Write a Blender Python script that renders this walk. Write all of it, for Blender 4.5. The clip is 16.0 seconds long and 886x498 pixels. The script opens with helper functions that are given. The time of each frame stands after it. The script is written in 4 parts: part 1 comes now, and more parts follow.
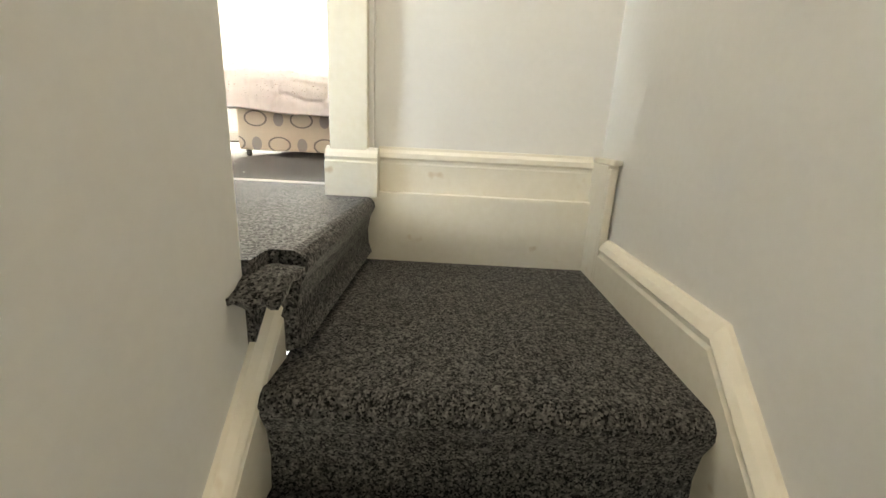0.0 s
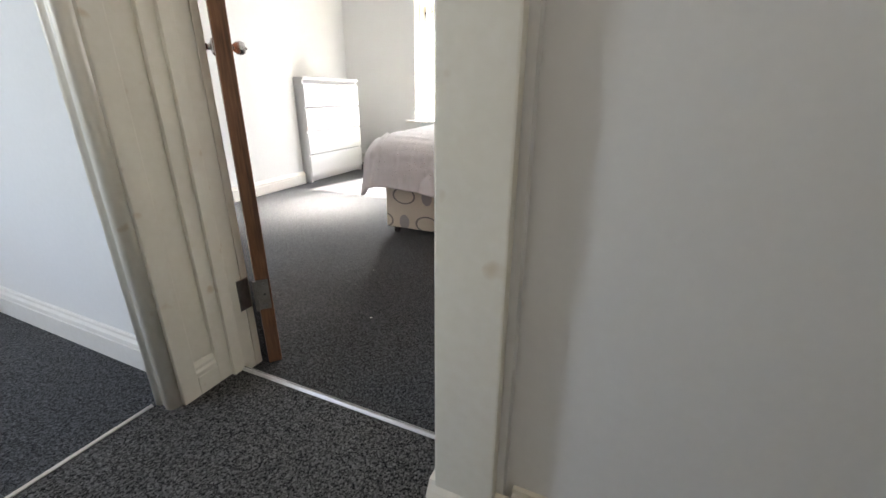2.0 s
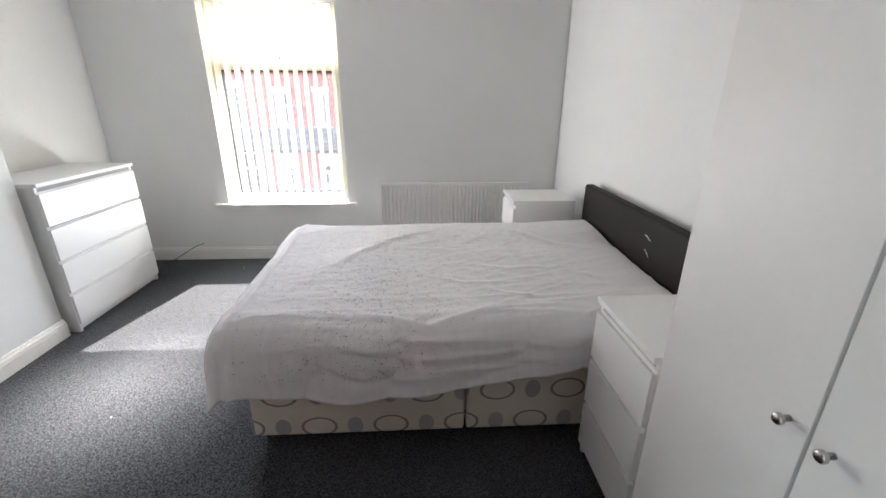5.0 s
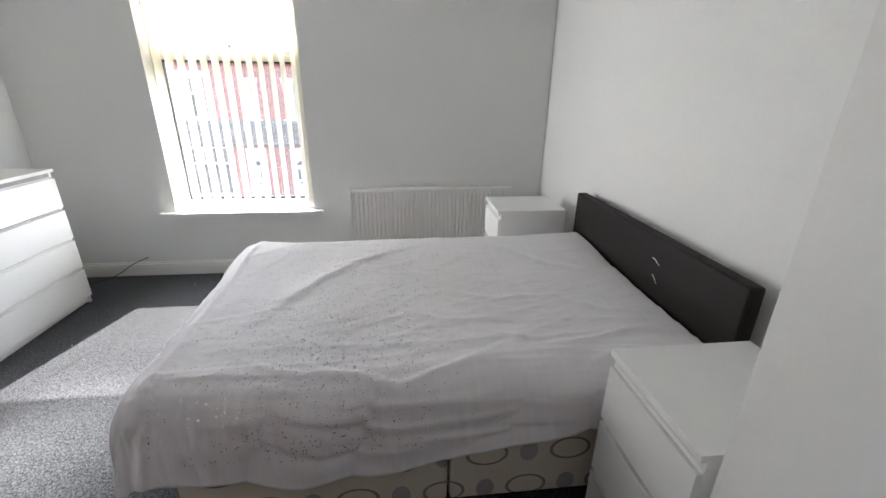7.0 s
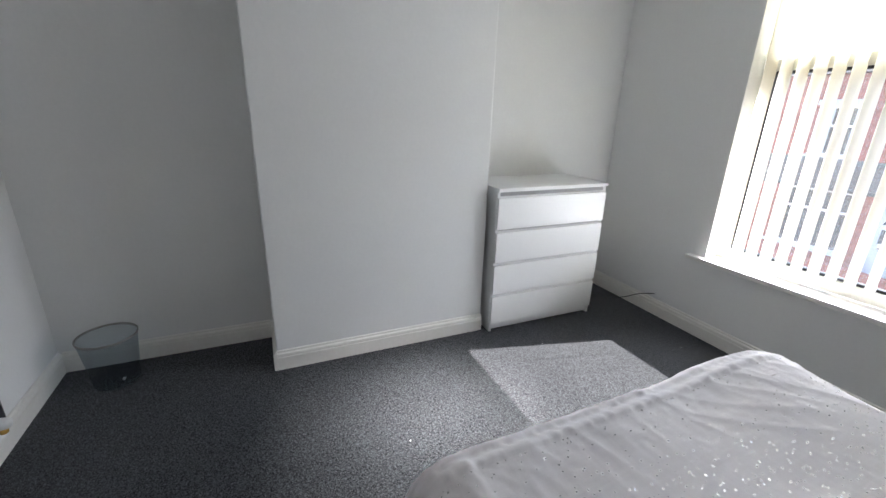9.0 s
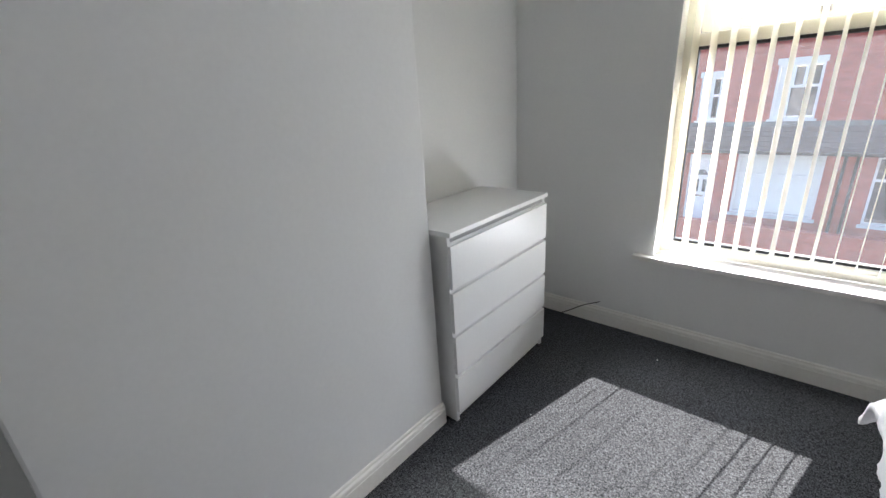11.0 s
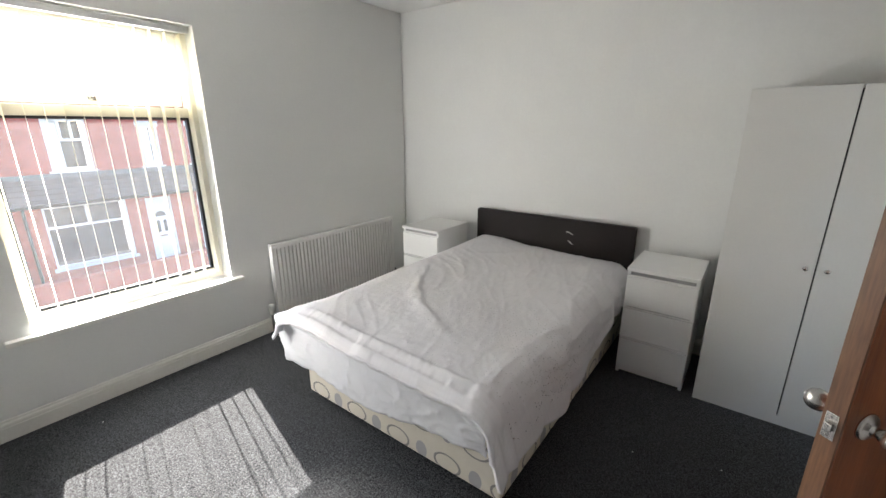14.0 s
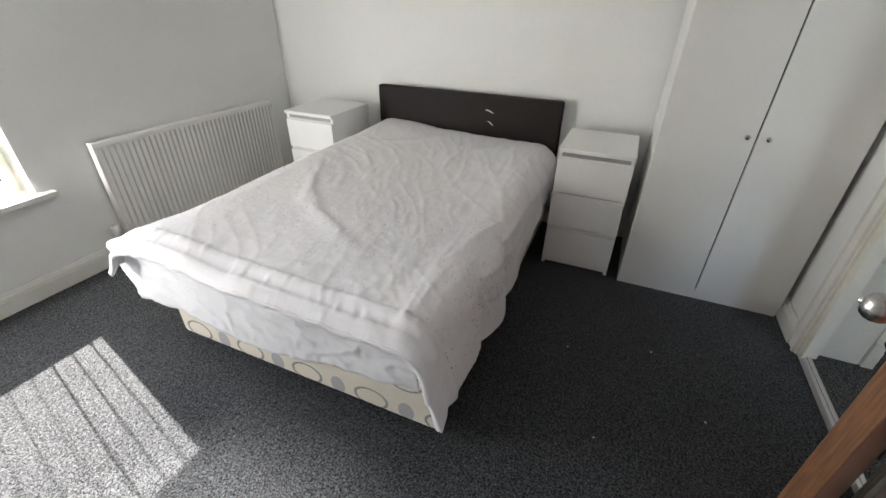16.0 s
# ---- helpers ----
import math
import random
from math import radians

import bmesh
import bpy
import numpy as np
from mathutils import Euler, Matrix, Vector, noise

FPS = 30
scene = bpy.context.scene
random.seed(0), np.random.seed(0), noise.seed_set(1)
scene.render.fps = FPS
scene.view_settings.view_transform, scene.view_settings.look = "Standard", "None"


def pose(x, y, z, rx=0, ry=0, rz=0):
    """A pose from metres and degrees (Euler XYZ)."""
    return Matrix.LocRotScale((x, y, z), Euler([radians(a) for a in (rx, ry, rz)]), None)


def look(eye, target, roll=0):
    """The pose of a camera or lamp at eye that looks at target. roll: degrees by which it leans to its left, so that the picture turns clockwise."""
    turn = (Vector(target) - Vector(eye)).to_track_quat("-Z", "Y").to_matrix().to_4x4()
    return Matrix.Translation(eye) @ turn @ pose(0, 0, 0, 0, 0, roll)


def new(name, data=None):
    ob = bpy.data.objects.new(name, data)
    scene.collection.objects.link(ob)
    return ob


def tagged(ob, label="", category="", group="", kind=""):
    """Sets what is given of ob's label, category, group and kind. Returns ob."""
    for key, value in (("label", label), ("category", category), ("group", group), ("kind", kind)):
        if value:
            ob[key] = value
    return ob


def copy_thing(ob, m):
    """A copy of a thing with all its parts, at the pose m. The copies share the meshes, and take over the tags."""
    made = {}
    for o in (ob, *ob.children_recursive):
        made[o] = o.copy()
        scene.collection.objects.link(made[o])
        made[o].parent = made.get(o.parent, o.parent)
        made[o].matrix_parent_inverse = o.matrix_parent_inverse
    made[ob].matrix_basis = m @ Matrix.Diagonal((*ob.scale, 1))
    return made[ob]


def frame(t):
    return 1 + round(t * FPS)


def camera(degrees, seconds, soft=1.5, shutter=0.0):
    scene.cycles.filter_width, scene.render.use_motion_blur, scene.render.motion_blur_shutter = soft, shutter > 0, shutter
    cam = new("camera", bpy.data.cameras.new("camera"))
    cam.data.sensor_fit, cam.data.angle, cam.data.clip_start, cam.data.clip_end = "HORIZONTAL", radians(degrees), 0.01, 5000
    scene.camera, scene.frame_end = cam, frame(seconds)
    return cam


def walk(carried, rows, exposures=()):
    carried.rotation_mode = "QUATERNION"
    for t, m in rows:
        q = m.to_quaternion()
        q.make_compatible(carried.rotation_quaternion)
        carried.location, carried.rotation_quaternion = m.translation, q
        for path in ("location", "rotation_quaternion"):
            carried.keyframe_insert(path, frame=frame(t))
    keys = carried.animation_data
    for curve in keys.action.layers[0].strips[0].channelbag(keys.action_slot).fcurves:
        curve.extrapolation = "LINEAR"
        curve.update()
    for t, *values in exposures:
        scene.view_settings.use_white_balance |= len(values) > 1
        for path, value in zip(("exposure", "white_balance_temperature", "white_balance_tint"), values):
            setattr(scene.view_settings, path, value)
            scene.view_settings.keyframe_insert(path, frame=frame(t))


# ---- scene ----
cam = camera(94.2, 16.0)
PATH = [
    (0, (0.012, -0.054, 0.223), (-0.013, 1.87, -0.322), 2.9),
    (0.5, (-0.004, 0.162, 0.383), (-0.125, 2.073, -0.193), 2.8),
    (1, (-0.032, 0.339, 0.557), (-0.249, 2.214, -0.107), 2.9),
    (1.5, (-0.041, 0.494, 0.709), (-0.536, 2.295, -0.006), 1.2),
    (2, (-0.106, 0.655, 0.843), (-0.866, 2.361, 0.131), 0.3),
    (2.5, (-0.211, 0.8, 1.026), (-1.148, 2.43, 0.342), 0.0),
    (3, (-0.296, 0.937, 1.176), (-1.409, 2.451, 0.491), 0.3),
    (3.5, (-0.474, 1.041, 1.238), (-1.444, 2.639, 0.526), 0.5),
    (4, (-0.6, 1.152, 1.388), (-1.237, 2.893, 0.636), -0.4),
    (4.5, (-0.683, 1.277, 1.404), (-0.977, 3.121, 0.688), -0.2),
    (4.7, (-0.704, 1.312, 1.417), (-0.805, 3.186, 0.725), -0.3),
    (6.8, (-0.744, 1.57, 1.477), (-0.277, 3.394, 0.804), 1.4),
    (7, (-0.689, 1.708, 1.466), (-0.473, 3.563, 0.749), 0.8),
    (7.5, (-0.635, 1.946, 1.46), (-1.065, 3.772, 0.768), -0.3),
    (8, (-0.662, 2.221, 1.496), (-1.604, 3.884, 0.908), -0.6),
    (8.5, (-0.813, 2.408, 1.48), (-2.203, 3.718, 0.886), 1.6),
    (9, (-0.814, 2.518, 1.396), (-2.548, 3.286, 0.759), 1.6),
    (9.2, (-0.823, 2.529, 1.391), (-2.616, 3.122, 0.731), 1.5),
    (11.3, (-2.029, 2.594, 1.476), (-2.904, 4.268, 0.821), -4.1),
    (11.5, (-2.108, 2.592, 1.478), (-2.623, 4.417, 0.844), -3.4),
    (12, (-2.197, 2.494, 1.535), (-1.909, 4.382, 0.94), -2.7),
    (12.5, (-2.317, 2.351, 1.545), (-1.514, 4.097, 0.989), -1.9),
    (13, (-2.499, 2.283, 1.568), (-1.347, 3.819, 1.007), -1.7),
    (13.5, (-2.641, 2.235, 1.561), (-1.258, 3.568, 1.001), -1.1),
    (14, (-2.698, 2.152, 1.589), (-1.169, 3.308, 1.022), -0.2),
    (14.5, (-2.702, 2.116, 1.591), (-1.123, 3.167, 0.955), 0.3),
    (15, (-2.658, 2.189, 1.513), (-1.122, 3.181, 0.702), 0.2),
    (15.5, (-2.583, 2.286, 1.446), (-1.104, 3.2, 0.458), 0.4),
    (16, (-2.332, 2.406, 1.42), (-0.757, 3.078, 0.387), 1.0),
]
EXPOSURES = [(0.0, 5.35, 8000, 8), (0.5, 5.0, 7200, 10), (1.0, 4.5, 6950, 11), (1.5, 4.1, 6850, 12), (2.0, 3.7, 6750, 13), (3.0, 3.25, 6550, 14), (3.5, 3.2, 6450, 13), (4.5, 3.0, 6350, 13),
             (7.0, 2.7, 6250, 12), (8.0, 2.5, 6200, 12), (9.0, 2.35, 6100, 12), (11.5, 2.05, 6250, 12), (12.5, 2.15, 6450, 12), (13.5, 2.45, 6550, 10), (14.5, 2.75, 6550, 10), (16.0, 2.85, 6500, 10)]
walk(cam, [(t, look(eye, target, roll)) for t, eye, target, roll in PATH], EXPOSURES)

# ---- light ----
SUN_TO = Vector((0.24, 1.0, 0.965)).normalized()
world = bpy.data.worlds.new("sky")
scene.world = world
world.use_nodes = True
wn, wl = world.node_tree.nodes, world.node_tree.links
sky = wn.new("ShaderNodeTexSky")
sky.sky_type, sky.sun_disc = "NISHITA", False
sky.sun_elevation = math.asin(SUN_TO.z)
sky.sun_rotation = math.atan2(SUN_TO.x, SUN_TO.y)
wl.new(sky.outputs[0], wn["Background"].inputs[0])
wn["Background"].inputs[1].default_value = 0.15
sun = new("sun", bpy.data.lights.new("sun", "SUN"))
sun.data.energy, sun.data.angle, sun.data.color = 5.0, radians(0.5), (1.0, 0.95, 0.88)
sun.matrix_world = look(SUN_TO * 30, (0, 0, 0))


def area_lamp(name, eye, target, w, h, watts, colour):
    """Area lamp: daylight standing in a window's opening, and the added fill lamps."""
    lamp = new(name, bpy.data.lights.new(name, "AREA"))
    lamp.data.shape, lamp.data.size, lamp.data.size_y = "RECTANGLE", w, h
    lamp.data.energy, lamp.data.color = watts, colour
    lamp.matrix_world = look(eye, target)
    return lamp


TOP_LIGHT = Vector((-1.905, 5.237, 1.935))
area_lamp("daylight_top_light", TOP_LIGHT, TOP_LIGHT + Vector((0, -0.99, -0.139)), 0.85, 0.33, 2.2, (0.92, 0.965, 1.0))
# strip lamps added at sill and west reveal, for sunlight bounced off them
area_lamp("sill_bounce_fill", (-1.905, 5.115, 0.555), (-1.885, 4.115, 0.78), 1.02, 0.03, 2.4, (0.97, 0.98, 1.0))
area_lamp("reveal_bounce_fill", (-2.428, 5.115, 1.02), (-1.428, 4.615, 1.02), 0.028, 0.92, 3.6, (1.0, 0.985, 0.96))
# sunshine blurred forward by the patterned glass
glow = area_lamp("sunlit_patterned_glass", TOP_LIGHT + Vector((0, -0.003, 0)), TOP_LIGHT - SUN_TO, 0.84, 0.03, 2.8, (1.0, 0.95, 0.88))
glow.data.spread = radians(20)
area_lamp("daylight_back_room", (-3.16, -0.6, 1.35), (-1.2, 0.6, 1.0), 1.5, 1.3, 3.6, (0.86, 0.92, 1.0))
# unseen warm lamp added to brighten the stairwell
area_lamp("stair_fill", (0.1, -3.0, -1.1), (0.1, 1.0, 0.5), 0.62, 1.3, 0.42, (1.0, 0.92, 0.81))
# unseen overhead lamp added to brighten the door lining and landing
area_lamp("landing_fill", (0.12, 0.72, 2.6), (0.12, 0.73, 0.0), 0.4, 0.4, 0.44, (1.0, 0.9, 0.77))


# ---- materials ----
def mat(name, c1, c2=None, rough=0.6, scale=6.0, fine=120.0, bump=0.0, bump_scale=200.0, metal=0.0, mix=0.5, sheen=0.0, coat=0.0, stretch=(1, 1, 1)):
    """Two tones mixed by broad and fine noise, with a fine relief."""
    m = bpy.data.materials.new(name)
    m.use_nodes = True
    n, l = m.node_tree.nodes, m.node_tree.links
    p = n["Principled BSDF"]
    c2 = c2 or tuple(0.86 * v for v in c1)
    co = n.new("ShaderNodeTexCoord")
    mp = n.new("ShaderNodeMapping")
    mp.inputs["Scale"].default_value = stretch
    l.new(co.outputs["Object"], mp.inputs[0])
    a, b = n.new("ShaderNodeTexNoise"), n.new("ShaderNodeTexNoise")
    a.inputs["Scale"].default_value, b.inputs["Scale"].default_value = scale, fine
    a.inputs["Detail"].default_value, b.inputs["Detail"].default_value = 4, 2
    l.new(mp.outputs[0], a.inputs[0]), l.new(mp.outputs[0], b.inputs[0])
    mx = n.new("ShaderNodeMix")
    mx.inputs[0].default_value = mix
    l.new(a.outputs["Fac"], mx.inputs[2]), l.new(b.outputs["Fac"], mx.inputs[3])
    rp = n.new("ShaderNodeValToRGB")
    rp.color_ramp.elements[0].position, rp.color_ramp.elements[1].position = 0.36, 0.64
    rp.color_ramp.elements[0].color, rp.color_ramp.elements[1].color = (*c1, 1), (*c2, 1)
    l.new(mx.outputs[0], rp.inputs[0]), l.new(rp.outputs[0], p.inputs["Base Color"])
    p.inputs["Roughness"].default_value, p.inputs["Metallic"].default_value = rough, metal
    p.inputs["Sheen Weight"].default_value, p.inputs["Coat Weight"].default_value = sheen, coat
    if bump:
        t, bp = n.new("ShaderNodeTexNoise"), n.new("ShaderNodeBump")
        t.inputs["Scale"].default_value, t.inputs["Detail"].default_value = bump_scale, 3
        l.new(mp.outputs[0], t.inputs[0]), l.new(t.outputs["Fac"], bp.inputs["Height"])
        bp.inputs["Strength"].default_value, bp.inputs["Distance"].default_value = bump, 0.004
        l.new(bp.outputs[0], p.inputs["Normal"])
    return m


def carpet_mat(name, dark, pale, loops=190):
    """Looped pile: dark yarn with paler flecks."""
    m = bpy.data.materials.new(name)
    m.use_nodes = True
    n, l = m.node_tree.nodes, m.node_tree.links
    p = n["Principled BSDF"]
    co = n.new("ShaderNodeTexCoord")
    v = n.new("ShaderNodeTexVoronoi")
    v.inputs["Scale"].default_value = loops
    no, big = n.new("ShaderNodeTexNoise"), n.new("ShaderNodeTexNoise")
    no.inputs["Scale"].default_value, no.inputs["Detail"].default_value = 110, 2
    big.inputs["Scale"].default_value = 3.5
    for t in (v, no, big):
        l.new(co.outputs["Object"], t.inputs["Vector"])
    bw = n.new("ShaderNodeRGBToBW")
    l.new(v.outputs["Color"], bw.inputs[0])
    ad = n.new("ShaderNodeMath")
    ad.operation = "MULTIPLY"
    l.new(bw.outputs[0], ad.inputs[0]), l.new(no.outputs["Fac"], ad.inputs[1])
    rp = n.new("ShaderNodeValToRGB")
    e = rp.color_ramp.elements
    e[0].position, e[0].color = 0.1, (*dark, 1)
    e[1].position, e[1].color = 0.52, (*pale, 1)
    l.new(ad.outputs[0], rp.inputs[0])
    hs = n.new("ShaderNodeMix")
    hs.data_type, hs.blend_type = "RGBA", "MULTIPLY"
    hs.inputs[0].default_value = 0.35
    l.new(rp.outputs[0], hs.inputs[6]), l.new(big.outputs["Fac"], hs.inputs[7])
    l.new(hs.outputs[2], p.inputs["Base Color"])
    p.inputs["Roughness"].default_value = 0.74
    # the paler fibres are shiny nylon, the dark yarn is dull
    gl = n.new("ShaderNodeMapRange")
    gl.inputs["From Min"].default_value, gl.inputs["From Max"].default_value = 0.15, 0.5
    gl.inputs["To Min"].default_value, gl.inputs["To Max"].default_value = 0.0, 0.44
    l.new(ad.outputs[0], gl.inputs[0]), l.new(gl.outputs[0], p.inputs["Specular IOR Level"])
    p.inputs["Sheen Weight"].default_value, p.inputs["Sheen Roughness"].default_value = 0.22, 0.4
    bp = n.new("ShaderNodeBump")
    bp.inputs["Strength"].default_value, bp.inputs["Distance"].default_value = 0.65, 0.004
    l.new(ad.outputs[0], bp.inputs["Height"])
    l.new(bp.outputs[0], p.inputs["Normal"])
    return m


def wood_mat(name, c1, c2, rough=0.35):
    m = bpy.data.materials.new(name)
    m.use_nodes = True
    n, l = m.node_tree.nodes, m.node_tree.links
    p = n["Principled BSDF"]
    co, mp, no, fi = n.new("ShaderNodeTexCoord"), n.new("ShaderNodeMapping"), n.new("ShaderNodeTexNoise"), n.new("ShaderNodeTexNoise")
    mp.inputs["Scale"].default_value = (9, 9, 0.7)
    l.new(co.outputs["Object"], mp.inputs[0]), l.new(mp.outputs[0], no.inputs[0]), l.new(mp.outputs[0], fi.inputs[0])
    no.inputs["Scale"].default_value, no.inputs["Detail"].default_value, no.inputs["Distortion"].default_value = 1.4, 5, 1.2
    fi.inputs["Scale"].default_value = 24
    mx = n.new("ShaderNodeMix")
    mx.inputs[0].default_value = 0.35
    l.new(no.outputs["Fac"], mx.inputs[2]), l.new(fi.outputs["Fac"], mx.inputs[3])
    rp = n.new("ShaderNodeValToRGB")
    rp.color_ramp.elements[0].position, rp.color_ramp.elements[1].position = 0.35, 0.68
    rp.color_ramp.elements[0].color, rp.color_ramp.elements[1].color = (*c1, 1), (*c2, 1)
    l.new(mx.outputs[0], rp.inputs[0]), l.new(rp.outputs[0], p.inputs["Base Color"])
    p.inputs["Roughness"].default_value = rough
    p.inputs["Coat Weight"].default_value, p.inputs["Coat Roughness"].default_value = 0.3, 0.22
    bp = n.new("ShaderNodeBump")
    bp.inputs["Strength"].default_value, bp.inputs["Distance"].default_value = 0.15, 0.002
    l.new(fi.outputs["Fac"], bp.inputs["Height"]), l.new(bp.outputs[0], p.inputs["Normal"])
    return m


def divan_mat():
    """Cream ticking printed with two staggered rows of grey rings and solid ovals."""
    m = mat("divan_ticking", (0.67, 0.62, 0.53), (0.74, 0.69, 0.6), 0.85, 9, 300, 0.25, 500)
    n, l = m.node_tree.nodes, m.node_tree.links
    p = n["Principled BSDF"]
    base = p.inputs["Base Color"].links[0].from_socket
    co, sx = n.new("ShaderNodeTexCoord"), n.new("ShaderNodeSeparateXYZ")
    l.new(co.outputs["Object"], sx.inputs[0])

    def op(kind, a, b=None, c=None):
        k = n.new("ShaderNodeMath")
        k.operation = kind
        for q, val in enumerate((a, b, c)):
            if val is None:
                continue
            if isinstance(val, (int, float)):
                k.inputs[q].default_value = val
            else:
                l.new(val, k.inputs[q])
        return k.outputs[0]

    u = op("ADD", sx.outputs["X"], sx.outputs["Y"])
    row = op("FLOOR", op("DIVIDE", op("ADD", sx.outputs["Z"], -0.005), 0.165))
    v = op("SUBTRACT", op("SUBTRACT", op("ADD", sx.outputs["Z"], -0.005), op("MULTIPLY", row, 0.165)), 0.0825)
    cell = op("ADD", op("DIVIDE", u, 0.155), row)
    k = op("FLOOR", cell)
    du = op("MULTIPLY", op("SUBTRACT", op("SUBTRACT", cell, k), 0.5), 0.155)
    odd = op("ABSOLUTE", op("MODULO", k, 2.0))
    ring_r = op("SQRT", op("ADD", op("POWER", op("DIVIDE", du, 0.088), 2.0), op("POWER", op("DIVIDE", v, 0.058), 2.0)))
    ring = op("LESS_THAN", op("ABSOLUTE", op("SUBTRACT", ring_r, 0.82)), 0.075)
    dot_r = op("SQRT", op("ADD", op("POWER", op("DIVIDE", du, 0.034), 2.0), op("POWER", op("DIVIDE", v, 0.046), 2.0)))
    dot = op("LESS_THAN", dot_r, 1.0)
    fr = op("MULTIPLY", ring, op("LESS_THAN", odd, 0.5))
    fd = op("MULTIPLY", dot, op("GREATER_THAN", odd, 0.5))
    for fac, col in ((fr, (0.2, 0.19, 0.19, 1)), (fd, (0.36, 0.35, 0.38, 1))):
        mx = n.new("ShaderNodeMix")
        mx.data_type = "RGBA"
        l.new(op("MULTIPLY", fac, 0.85), mx.inputs[0]), l.new(base, mx.inputs[6])
        mx.inputs[7].default_value = col
        base = mx.outputs[2]
    l.new(base, p.inputs["Base Color"])
    return m


def glass_mat(name, tint=(1, 1, 1), rough=0.02, haze=0.0):
    m = bpy.data.materials.new(name)
    m.use_nodes = True
    n, l = m.node_tree.nodes, m.node_tree.links
    tr, gl, fr, mx = n.new("ShaderNodeBsdfTransparent"), n.new("ShaderNodeBsdfGlossy"), n.new("ShaderNodeLayerWeight"), n.new("ShaderNodeMixShader")
    sc = n.new("ShaderNodeMath")
    sc.operation, sc.inputs[1].default_value = "MULTIPLY", 0.35
    tr.inputs[0].default_value, gl.inputs["Roughness"].default_value = (*tint, 1), rough
    fr.inputs[0].default_value = 0.12
    l.new(fr.outputs["Facing"], sc.inputs[0]), l.new(sc.outputs[0], mx.inputs[0]), l.new(tr.outputs[0], mx.inputs[1]), l.new(gl.outputs[0], mx.inputs[2])
    last = mx.outputs[0]
    if haze:
        # glare haze put into the pane: a film that scatters a little light
        tl, m2 = n.new("ShaderNodeBsdfTranslucent"), n.new("ShaderNodeMixShader")
        no, mr = n.new("ShaderNodeTexNoise"), n.new("ShaderNodeMapRange")
        no.inputs["Scale"].default_value = 6
        mr.inputs["To Min"].default_value, mr.inputs["To Max"].default_value = 0.6 * haze, 1.4 * haze
        l.new(no.outputs["Fac"], mr.inputs[0]), l.new(mr.outputs[0], m2.inputs[0])
        l.new(last, m2.inputs[1]), l.new(tl.outputs[0], m2.inputs[2])
        last = m2.outputs[0]
    l.new(last, n["Material Output"].inputs[0])
    return m


def obscured_mat(name, clear):
    """Patterned glass that blurs most of what it lets through."""
    m = bpy.data.materials.new(name)
    m.use_nodes = True
    n, l = m.node_tree.nodes, m.node_tree.links
    tr, tl, mx = n.new("ShaderNodeBsdfTransparent"), n.new("ShaderNodeBsdfTranslucent"), n.new("ShaderNodeMixShader")
    tl.inputs[0].default_value = (0.92, 0.95, 0.96, 1)
    mx.inputs[0].default_value = clear
    l.new(tl.outputs[0], mx.inputs[1]), l.new(tr.outputs[0], mx.inputs[2]), l.new(mx.outputs[0], n["Material Output"].inputs[0])
    return m


def cloth_mat(name, colour, through_share, rough=0.9):
    """Thin fabric that lets part of the light through."""
    m = mat(name, colour, tuple(0.9 * v for v in colour), rough, 30, 400, 0.2, 700)
    n, l = m.node_tree.nodes, m.node_tree.links
    t, mx = n.new("ShaderNodeBsdfTranslucent"), n.new("ShaderNodeMixShader")
    t.inputs[0].default_value = (*colour, 1)
    mx.inputs[0].default_value = through_share
    l.new(n["Principled BSDF"].outputs[0], mx.inputs[1]), l.new(t.outputs[0], mx.inputs[2])
    l.new(mx.outputs[0], n["Material Output"].inputs[0])
    return m


def brick_mat(name, c1, c2):
    m = mat(name, c1, c2, 0.9, 2, 40, 0.3, 80)
    n, l = m.node_tree.nodes, m.node_tree.links
    p = n["Principled BSDF"]
    base = p.inputs["Base Color"].links[0].from_socket
    co, mp, bk = n.new("ShaderNodeTexCoord"), n.new("ShaderNodeMapping"), n.new("ShaderNodeTexBrick")
    mp.inputs["Rotation"].default_value = (radians(-90), 0, 0)
    l.new(co.outputs["Object"], mp.inputs[0]), l.new(mp.outputs[0], bk.inputs[0])
    bk.inputs["Scale"].default_value = 1
    bk.inputs["Brick Width"].default_value, bk.inputs["Row Height"].default_value, bk.inputs["Mortar Size"].default_value = 0.225, 0.075, 0.005
    bk.inputs["Color1"].default_value, bk.inputs["Color2"].default_value, bk.inputs["Mortar"].default_value = (1, 1, 1, 1), (0.72, 0.7, 0.7, 1), (0.6, 0.62, 0.62, 1)
    mx = n.new("ShaderNodeMix")
    mx.data_type, mx.blend_type = "RGBA", "MULTIPLY"
    mx.inputs[0].default_value = 1
    l.new(base, mx.inputs[6]), l.new(bk.outputs["Color"], mx.inputs[7]), l.new(mx.outputs[2], p.inputs["Base Color"])
    return m


WALL = mat("wall_paint", (0.76, 0.76, 0.745), (0.735, 0.735, 0.72), 0.75, 1.3, 60, 0.05, 120)
CEIL = mat("ceiling_paint", (0.79, 0.79, 0.78), (0.76, 0.76, 0.75), 0.85, 2, 60)
GLOSS = mat("cream_gloss_paint", (0.79, 0.76, 0.675), (0.75, 0.715, 0.62), 0.32, 3, 50, 0.08, 60)


